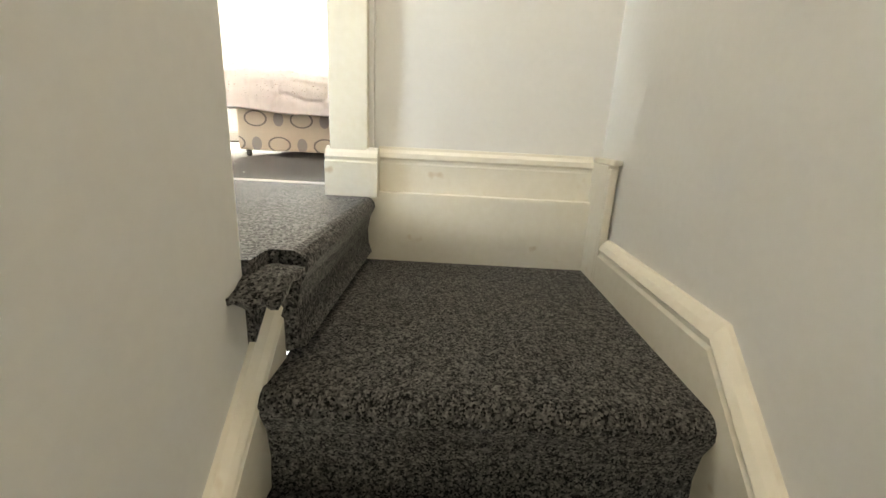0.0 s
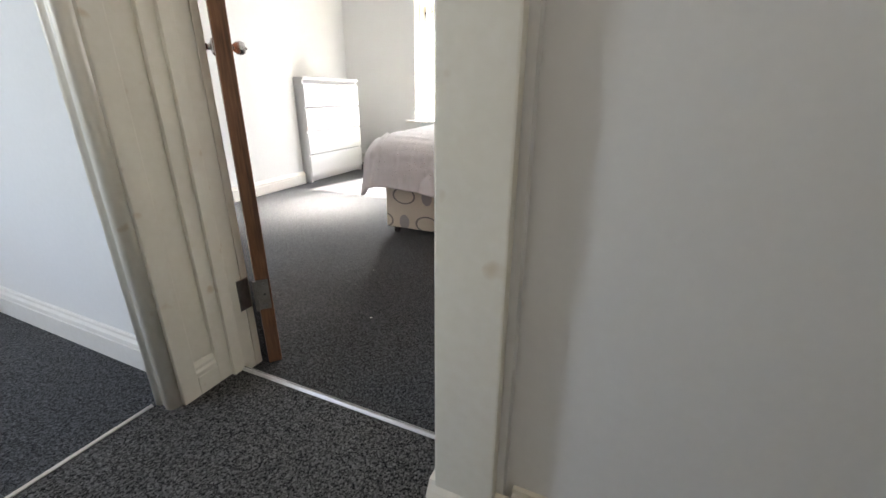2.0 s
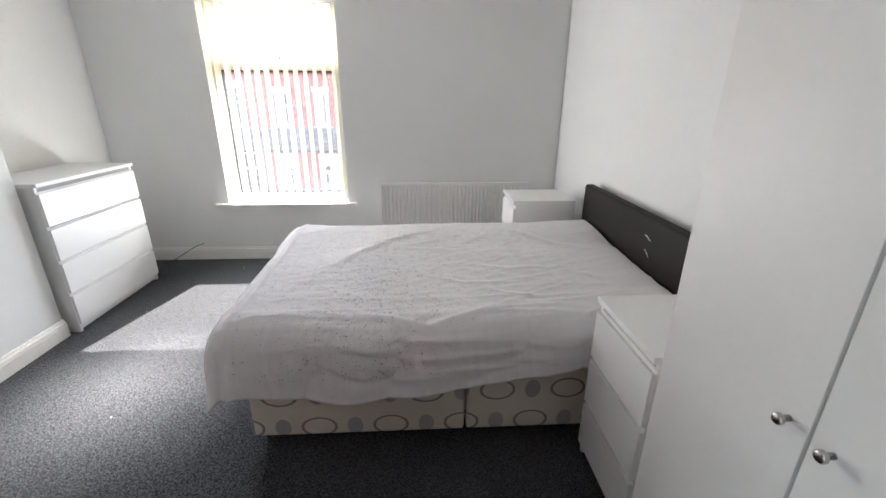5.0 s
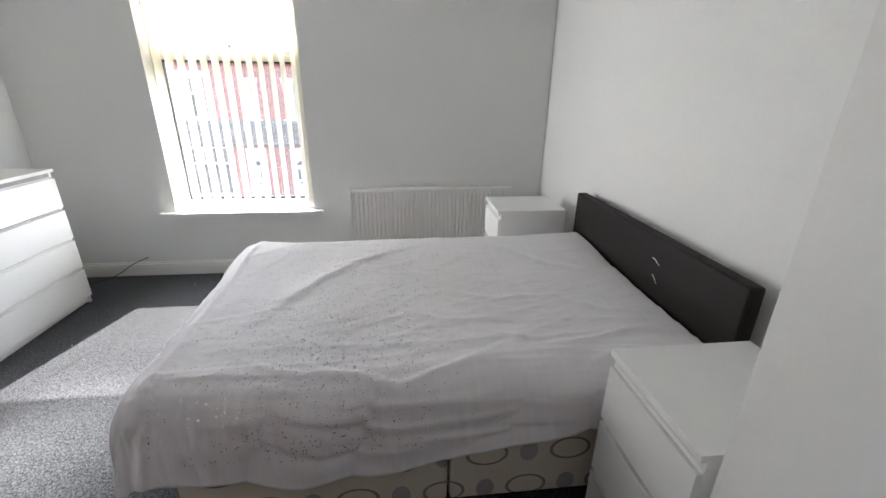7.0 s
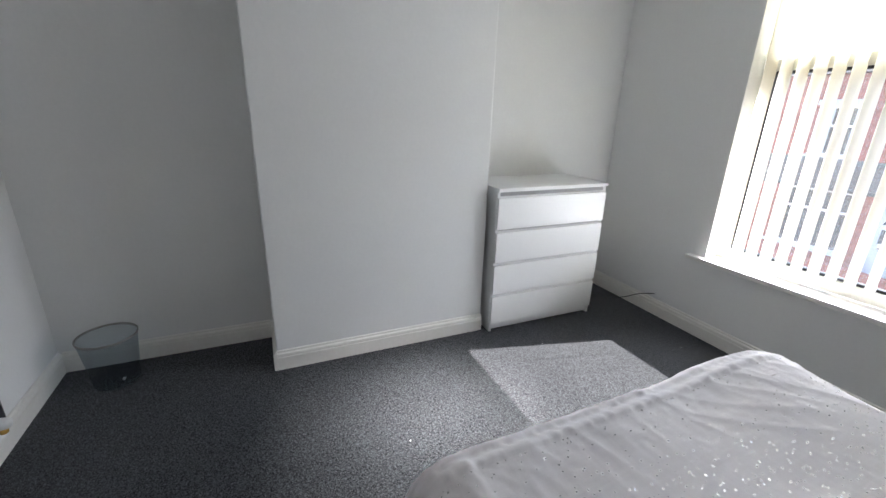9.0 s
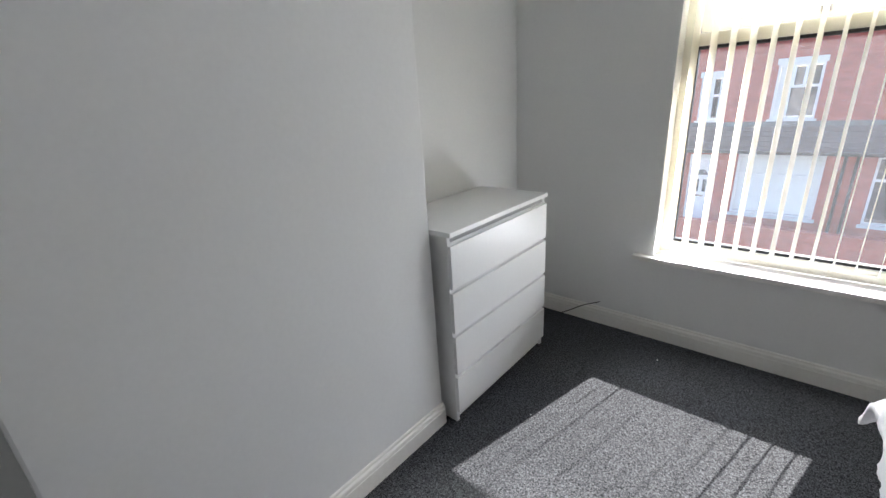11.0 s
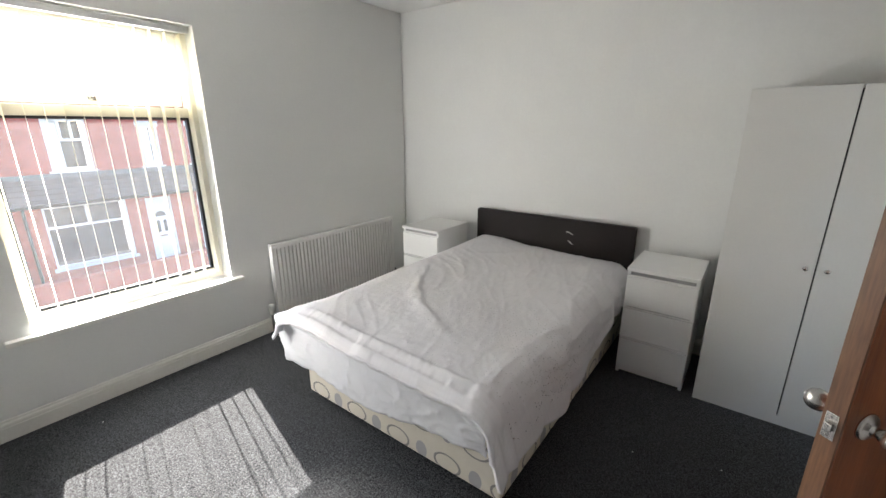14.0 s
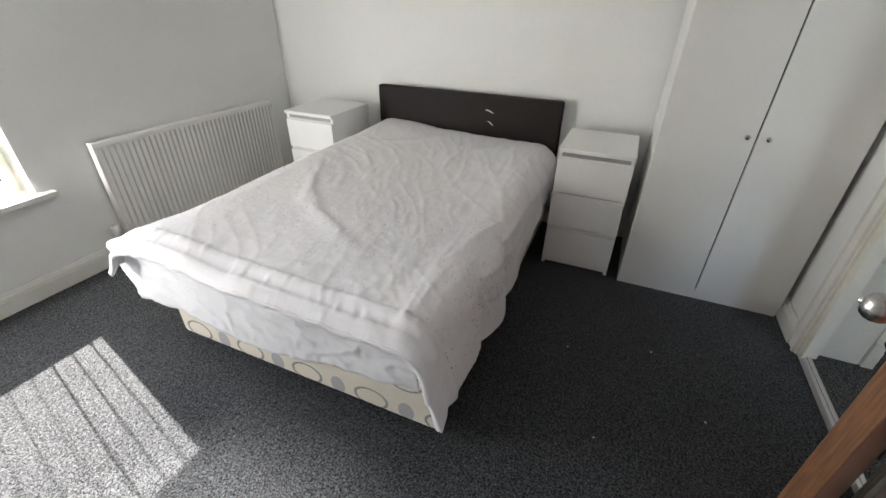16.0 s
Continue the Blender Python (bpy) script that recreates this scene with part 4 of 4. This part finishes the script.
# where the cover is dragged: start, middle and end of each fold, its height and half width
DRAGS = (((-0.62, 3.97), (-1.05, 3.56), (-1.27, 3.14), 0.014, 0.05), ((-0.4, 4.0), (-0.78, 3.78), (-1.12, 3.62), 0.007, 0.03),
         ((-1.15, 2.99), (-0.7, 2.79), (0.02, 3.12), 0.009, 0.032), ((-1.22, 2.86), (-0.85, 2.72), (-0.3, 2.76), 0.007, 0.022),
         ((-1.2, 2.73), (-0.8, 2.65), (-0.1, 2.68), 0.008, 0.022), ((-1.3, 2.66), (-0.95, 2.57), (-0.5, 2.57), 0.007, 0.02),
         ((-1.3, 3.0), (-1.1, 2.9), (-0.8, 2.86), 0.004, 0.02), ((-0.9, 2.6), (-0.4, 2.6), (0.1, 2.63), 0.006, 0.018),
         ((-0.35, 2.94), (0.02, 2.97), (0.34, 3.05), 0.007, 0.02), ((-0.2, 3.95), (0.1, 3.62), (0.36, 3.5), 0.008, 0.035),
         ((-0.55, 3.42), (-0.25, 3.3), (0.2, 3.32), 0.006, 0.022), ((-0.1, 2.8), (0.12, 2.9), (0.36, 2.88), 0.007, 0.018),
         ((-0.5, 3.12), (-0.2, 3.0), (0.1, 3.02), 0.005, 0.016), ((-0.75, 3.3), (-0.5, 3.16), (-0.2, 3.16), 0.005, 0.018),
         ((0.0, 3.3), (0.18, 3.16), (0.38, 3.12), 0.006, 0.02), ((-0.9, 3.62), (-0.62, 3.58), (-0.3, 3.66), 0.005, 0.02))


def creases(x, y):
    """Height that the drag folds add at a place on the cover."""
    total = 0.0
    for a, b, c, h, wide in DRAGS:
        best, at = 9.0, 0.0
        for k, (p, q) in enumerate(((a, b), (b, c))):
            vx, vy = q[0] - p[0], q[1] - p[1]
            t = min(1.0, max(0.0, ((x - p[0]) * vx + (y - p[1]) * vy) / (vx * vx + vy * vy)))
            ex, ey = x - p[0] - t * vx, y - p[1] - t * vy
            d = math.hypot(ex, ey)
            if d < abs(best):
                best, at = math.copysign(d, vx * ey - vy * ex), (k + t) / 2
        if abs(best) < 4 * wide:
            best += 0.4 * wide * noise.noise((x * 6, y * 6, h * 300))
            lean = best / (wide if best < 0 else 0.55 * wide)
            total += h * math.sin(math.pi * min(0.97, max(0.03, at))) ** 1.4 * math.exp(-lean * lean)
    return total


def duvet_at(u, w):
    """u: 0 at the foot, 1 at the head; w: metres across from the middle, north positive."""
    x = -1.58 + 1.995 * u
    mid, half = 3.458, 0.655
    top = 0.594 + 0.014 * smooth(0.45, 0.95, u) + 0.012 * math.sin(2.2 * w + 1) + 0.03 * smooth(0.1, 0.5, w)
    z, y = top, mid + w
    over = abs(w) - half
    if over > -0.10:
        k = over + 0.10
        ang = min(k / 0.17, 1.22)
        out = 0.14 * math.sin(ang)
        down = 0.14 * (1 - math.cos(ang))
        rest = max(0.0, k - 1.22 * 0.17)
        out += rest * 0.22
        down += rest * 0.95
        if w > 0:
            down *= 1 - 0.45 * (1 - smooth(0.0, 0.22, u))
            out += 0.05 * (1 - smooth(0.0, 0.25, u)) * max(0, over + 0.06) / 0.3
        y = mid + math.copysign(half - 0.10 + out, w)
        z = top - down
    edge = 1 - smooth(0.0, 0.055, u)
    z -= 0.055 * edge ** 1.6
    x -= 0.02 * math.sin(math.pi * min(1, u / 0.05)) if u < 0.05 else 0
    z += edge * (0.007 * noise.noise((y * 16, 0.3, 0)) + 0.004 * noise.noise((y * 60, 1.3, 0)))
    wr = fold(x, y + 0.5 * max(0, over)) + creases(x, mid + w)
    # long drag folds sweeping along the near side, and the puckered seam of the foot
    reach = smooth(-0.2, -0.62, w)
    q = w + 0.16 * (u - 0.2) ** 2 - 0.10 * u + 0.02 * noise.noise((x * 2.1, 4.4, 0))
    sw = 1 - abs(noise.noise((x * 0.55 + 3.0, q * 8.5, 6.1)))
    sw2 = 1 - abs(noise.noise((x * 0.9 + 1.0, q * 15.0, 2.6)))
    wr += reach * (0.006 * sw ** 6 + 0.005 * sw2 ** 5) * (1 - 0.6 * smooth(-0.05, 0.12, over)) * smooth(0.0, 0.12, u)
    wr += math.exp(-((u - 0.05) / 0.006) ** 2) * (0.006 + 0.007 * noise.noise((y * 42, 6.0, 0)) + 0.004 * noise.noise((y * 90, 3.0, 0)))
    seam = math.exp(-((u - 0.037) / 0.006) ** 2)
    wr += seam * (-0.011 + 0.007 * noise.noise((y * 48, 2, 0))) + 0.006 * smooth(0.11, 0.05, u) * abs(noise.noise((y * 17 + 3 * u, u * 16, 1.1)))
    side = smooth(-0.05, 0.1, over)
    hang = 0.022 * math.sin(9 * x + 5 * max(0, over) + 2 * noise.noise((x * 2, 0, 0))) * side
    z += wr * (1 - 0.7 * side)
    y += math.copysign(wr * side * 1.1 + hang, w) if side else 0
    if w < 0:
        z -= 0.02 * side * (1 - smooth(0.0, 0.1, u)) * smooth(0.05, 0.35, over)
    return Vector((x, y, z))


NU, NW = 260, 230
bm = bmesh.new()
gridv = []
for i in range(NU + 1):
    u = (i / NU) ** 1.3
    near, far = -0.945 - 0.03 * smooth(0.05, 0.3, u) + 0.095 * smooth(0.35, 0.8, u), 0.955 - 0.12 * smooth(0.3, 0.9, u)
    gridv.append([bm.verts.new(duvet_at(u, near + (far - near) * j / NW)) for j in range(NW + 1)])
for a, b in zip(gridv, gridv[1:]):
    for j in range(NW):
        bm.faces.new((a[j], b[j], b[j + 1], a[j + 1]))
bmesh.ops.recalc_face_normals(bm, faces=bm.faces[:])
duvet = tagged(new("duvet", mesh_of("duvet", bm, DUVET, True)), "rumpled pale lilac duvet with a band of silver sequins", "duvet")
md = duvet.modifiers.new("thick", "SOLIDIFY")
md.thickness, md.offset = 0.022, -1
bm = bmesh.new()
rnd = random.Random(4)
for k in range(3000):
    u = min(0.66, max(0.06, rnd.gauss(0.3, 0.11)))
    w = rnd.uniform(-0.88, 0.72)
    p = duvet_at(u, w)
    n = (duvet_at(u + 0.004, w) - p).cross(duvet_at(u, w + 0.006) - p).normalized()
    n = (n if n.z > 0 or w < -0.6 else -n)
    n = (n + Vector((rnd.uniform(-0.35, 0.35), rnd.uniform(-0.35, 0.35), 0))).normalized()
    m = Matrix.Translation(p + n * 0.0035) @ n.to_track_quat("Z", "Y").to_matrix().to_4x4() @ Matrix.Rotation(rnd.uniform(0, 3), 4, "Z")
    r = rnd.uniform(0.0019, 0.0031)
    vs = [bm.verts.new(m @ Vector((r * math.cos(a * math.pi / 3), 0.7 * r * math.sin(a * math.pi / 3), 0))) for a in range(6)]
    bm.faces.new(vs)
sq = part("sequin_band", bm, SEQUIN, duvet, "broad band of scattered silver sequins")
tagged(sq, kind="stuff")

# undersheet hanging at the foot
bm = bmesh.new()
rows = []
for i in range(161):
    s = i / 160
    y = 2.835 + 1.385 * s
    hem = 0.30 - 0.085 * s + 0.02 * math.sin(9 * s) + 0.015 * noise.noise((s * 14, 0, 0))
    bulge = 0.05 + 0.03 * math.sin(3 * s + 0.4)
    row = []
    for j in range(31):
        t = j / 30
        ang = min(1.0, t / 0.35) * math.pi / 2
        xx = -1.43 - (0.045 + bulge) * math.sin(ang) + max(0, t - 0.35) * 0.05
        zz = 0.54 - 0.03 * (1 - math.cos(ang)) - max(0, t - 0.35) / 0.65 * (0.51 - hem)
        xx += (0.008 * noise.noise((s * 14, t * 2.5, 1)) + 0.003 * noise.noise((s * 50, t * 5, 4))) * t
        c1, c2 = abs(noise.noise((s * 9 + 2.5 * t, t * 4 - 3 * s, 2.2))), abs(noise.noise((s * 17 - 3 * t, t * 6 + 4 * s, 5.2)))
        xx -= (0.007 * (1 - c1) ** 10 + 0.005 * (1 - c2) ** 10) * smooth(0.1, 0.45, t)
        yy = y + 0.1 * smooth(0.85, 1, s) * math.sin(ang) - 0.05 * t * smooth(0.9, 1, s)
        row.append(bm.verts.new((xx, yy, zz)))
    rows.append(row)
for a, b in zip(rows, rows[1:]):
    for j in range(30):
        bm.faces.new((a[j], a[j + 1], b[j + 1], b[j]))
sheet = tagged(new("bed_sheet", mesh_of("bed_sheet", bm, SHEET, True)), "crumpled white sheet hanging over the bed foot", "sheet")
md = sheet.modifiers.new("thick", "SOLIDIFY")
md.thickness = 0.004

# ---- small things ----
binn = thing("waste_bin", "round clear smoky plastic waste bin in the corner", "bin", (-3.165, 1.71, 0))
part("bucket", lathe(bmesh.new(), [(0.0, 0.004), (0.095, 0.004), (0.1, 0.012), (0.128, 0.27), (0.126, 0.27), (0.098, 0.014), (0.0, 0.008)], seg=40), BINMESH, binn, "", True)
part("rim", lathe(bmesh.new(), [(0.126, 0.266), (0.131, 0.266), (0.132, 0.276), (0.126, 0.277), (0.126, 0.266)], seg=40), STEEL, binn, "dark rolled rim", True)
part("base_label", boxes(((-0.01, 0.02, 0.009), (0.012, 0.034, 0.0095))), PLASTIC_WHITE, binn)

cu = bpy.data.curves.new("cable", "CURVE")
cu.dimensions, cu.bevel_depth, cu.bevel_resolution = "3D", 0.0032, 3
sp = cu.splines.new("BEZIER")
cps = [(-2.72, 5.072, 0.165), (-2.82, 5.04, 0.125), (-2.93, 5.02, 0.055), (-3.03, 5.0, 0.008), (-3.12, 4.93, 0.006), (-3.2, 4.8, 0.006)]
sp.bezier_points.add(len(cps) - 1)
for bp_, co_ in zip(sp.bezier_points, cps):
    bp_.co = co_
    bp_.handle_left_type = bp_.handle_right_type = "AUTO"
cu.materials.append(PLASTIC_BLACK)
tagged(new("aerial_cable", cu), "thin black cable lying along the skirting", "cable")

rnd = random.Random(11)
for x, y in ((-2.66, 4.05), (-2.3, 4.86), (-0.75, 2.42), (-0.62, 2.05), (-2.2, 3.0), (-1.2, 2.25), (-0.95, 1.85)):
    bm = bmesh.new()
    bmesh.ops.create_icosphere(bm, subdivisions=1, radius=0.004)
    for v in bm.verts:
        v.co = Vector((v.co.x * rnd.uniform(0.6, 1.4), v.co.y * rnd.uniform(0.6, 1.4), v.co.z * 0.5 + 0.002))
    ob = tagged(new("paper_crumb", mesh_of("paper_crumb", bm, PLASTIC_WHITE)), "tiny white paper scrap on the carpet", "litter", "crumbs on the carpet")
    ob.matrix_world = pose(x, y, 0, 0, 0, rnd.uniform(0, 90))

# ---- street and houses opposite ----
GZ = -2.85
structure("ground", boxes(((-400, YN + 0.3, GZ - 0.3), (400, 900, GZ))), ASPHALT, "grey asphalt street", "road")
structure("pavement", boxes(((-60, 16.3, GZ), (60, 18.1, GZ + 0.1)), bevel=0.01), PAVING, "grey paved footway before the houses", "pavement")
structure("pavement", boxes(((-60, YN + 0.3, GZ), (60, YN + 2.0, GZ + 0.1)), bevel=0.01), PAVING, "grey paved footway below the window", "pavement")
FY = 18.1


def out_window(parent, x0, x1, z0, z1, bars, lights, curtain):
    wn_ = new("window")
    wn_.parent = parent
    tagged(wn_, "white framed window with a pale lintel and sill")
    part("sill", boxes(((x0 - 0.06, FY - 0.03, z0 - 0.1), (x1 + 0.06, FY + 0.02, z0))), STONE, wn_)
    part("lintel", boxes(((x0 - 0.04, FY - 0.02, z1), (x1 + 0.04, FY + 0.02, z1 + 0.16))), STONE, wn_)
    t = 0.06
    prs = [((x0, FY + 0.02, z0), (x0 + t, FY + 0.08, z1)), ((x1 - t, FY + 0.02, z0), (x1, FY + 0.08, z1)), ((x0 + t, FY + 0.02, z0), (x1 - t, FY + 0.08, z0 + t)), ((x0 + t, FY + 0.02, z1 - t), (x1 - t, FY + 0.08, z1))]
    for b in bars:
        xb = x0 + (x1 - x0) * b
        prs.append(((xb - 0.035, FY + 0.022, (z0 if lights > 0.9 else z1 - (z1 - z0) * lights)), (xb + 0.035, FY + 0.078, z1 - t)))
    if 0 < lights < 0.9:
        zl = z1 - (z1 - z0) * lights
        prs.append(((x0 + t, FY + 0.021, zl - 0.035), (x1 - t, FY + 0.079, zl + 0.035)))
    part("window_frame", boxes(*prs, bevel=0.006), FRAME_WHITE, wn_)
    part("pane", boxes(((x0 + t, FY + 0.05, z0 + t), (x1 - t, FY + 0.055, z1 - t))), PANE, wn_)
    # dark board added behind the pane for the shade of the room
    part("room_dark", boxes(((x0 + t, FY + 0.5, z0 + t), (x1 - t, FY + 0.52, z1 - t))), OUT_DARK, wn_)
    if curtain:
        part("curtain", boxes(((x0 + t, FY + 0.12, z0 + t), (x0 + t + (x1 - x0) * curtain, FY + 0.13, z1 - t))), NET, wn_, "pale net curtain")


def terraced_house(mx, flip, label):
    """A house 4.2 m wide whose inner edge lies at x = mx."""
    ob = thing("terraced_house", label, "house", (0, 0, 0), "terrace opposite")

    def X(d):
        return mx + flip * d

    def span(a, b):
        return (min(X(a), X(b)), max(X(a), X(b)))

    holes = [(0.5, 2.5, -2.38, -0.56), (3.02, 3.78, GZ + 0.05, -0.62), (0.96, 1.94, 0.42, 1.85), (3.2, 3.76, 0.41, 1.66)]
    xs = sorted({0.0, 4.2, *(v for h in holes for v in h[:2])})
    zs = sorted({GZ, 2.75, *(v for h in holes for v in h[2:])})
    bm = bmesh.new()
    for xa, xb in zip(xs, xs[1:]):
        run = None
        for za, zb in zip(zs, zs[1:]):
            solid = not any(h[0] < (xa + xb) / 2 < h[1] and h[2] < (za + zb) / 2 < h[3] for h in holes)
            if solid:
                p, q = span(xa, xb)
                box(bm, (p, FY, za), (q, FY + 0.3, zb))
    bmesh.ops.remove_doubles(bm, verts=bm.verts[:], dist=0.0005)
    part("wall", bm, BRICK, ob, "red brick front wall")
    out_window(ob, *span(0.5, 2.5), -2.38, -0.56, (0.5,), 0.34, 0.0 if flip > 0 else 0.96)
    out_window(ob, *span(0.96, 1.94), 0.42, 1.85, (0.37, 0.63), 0.4, 0.3)
    out_window(ob, *span(3.2, 3.76), 0.41, 1.66, (), 0.42, 0.5)
    a, b = span(3.02, 3.78)
    dfm = part("front_door", boxes(((a + 0.06, FY + 0.06, GZ + 0.1), (b - 0.06, FY + 0.1, -0.84)), bevel=0.006), FRAME_WHITE, ob, "white panelled front door")
    part("door_surround", boxes(((a, FY + 0.03, GZ + 0.05), (a + 0.06, FY + 0.12, -0.62)), ((b - 0.06, FY + 0.03, GZ + 0.05), (b, FY + 0.12, -0.62)), ((a + 0.06, FY + 0.03, -0.84), (b - 0.06, FY + 0.12, -0.78))), FRAME_WHITE, dfm)
    part("fanlight", boxes(((a + 0.06, FY + 0.08, -0.78), (b - 0.06, FY + 0.085, -0.62))), NET, dfm)
    c = (a + b) / 2
    bm = bmesh.new()
    vs = [bm.verts.new((c + 0.17 * math.cos(math.pi * k / 10), FY + 0.056, -1.28 + 0.17 * math.sin(math.pi * k / 10))) for k in range(11)]
    bm.faces.new(vs)
    part("arched_light", bm, OUT_DARK, dfm)
    part("door_light", boxes(((c - 0.15, FY + 0.052, -1.82), (c - 0.05, FY + 0.058, -1.42))), OUT_DARK, dfm)
    part("door_light", boxes(((c + 0.05, FY + 0.052, -1.82), (c + 0.15, FY + 0.058, -1.42))), OUT_DARK, dfm)
    part("letter_plate", boxes(((c - 0.12, FY + 0.05, -1.98), (c + 0.12, FY + 0.06, -1.93))), CHROME, dfm)
    p, q = span(0, 4.2)
    can = part("canopy", sweep(bmesh.new(), [(0, 0.22), (0.03, 0.22), (0.5, -0.44), (0.5, -0.5), (0, -0.42)], (p, FY - 0.001, 0), (q, FY - 0.001, 0), (0, -1, 0)), SLATE, ob, "grey tiled canopy between the storeys")
    bm = bmesh.new()
    for r in range(5):
        s = r / 5
        sweep(bm, [(0.03 + 0.47 * s, 0.225 - 0.66 * s), (0.03 + 0.47 * (s + 0.22), 0.245 - 0.66 * (s + 0.22)), (0.03 + 0.47 * (s + 0.22), 0.225 - 0.66 * (s + 0.22))], (p, FY - 0.002, 0), (q, FY - 0.002, 0), (0, -1, 0))
    part("tile_course", bm, SLATE, can)
    part("gutter", sweep(bmesh.new(), [(0.5, -0.5), (0.58, -0.5), (0.61, -0.44), (0.61, -0.4), (0.5, -0.4)], (p, FY - 0.002, 0), (q, FY - 0.002, 0), (0, -1, 0)), GUTTER, can)
    part("lead_flashing", boxes(((p, FY - 0.035, 0.2), (q, FY - 0.001, 0.36))), mat("lead_flashing", (0.085, 0.08, 0.078), (0.12, 0.115, 0.11), 0.8) if "lead_flashing" not in bpy.data.materials else bpy.data.materials["lead_flashing"], can)
    part("roof", sweep(bmesh.new(), [(0.3, 2.7), (-4.2, 4.5), (-8.6, 2.7)], (p, FY, 0), (q, FY, 0), (0, -1, 0)), SLATE, ob)
    part("downpipe", cyl(bmesh.new(), (X(0.12), FY - 0.05, GZ + 0.1), (X(0.12), FY - 0.05, -0.45), 0.035, seg=12), GUTTER, ob, "black downpipe", True)
    return ob


gw = thing("garden_wall", "low red brick garden wall before the terraced houses", "wall")
part("wall", boxes(((-40, 16.1, GZ), (40, 16.29, GZ + 0.56))), BRICK, gw)
part("coping", boxes(((-40, 16.07, GZ + 0.56), (40, 16.32, GZ + 0.62)), bevel=0.01), BRICK, gw, "brick coping")
AXIS = -0.9
for k in range(-4, 5):
    base = AXIS + 8.4 * k
    for flip in (1, -1):
        terraced_house(base, flip, "red brick terraced house with white windows and door")
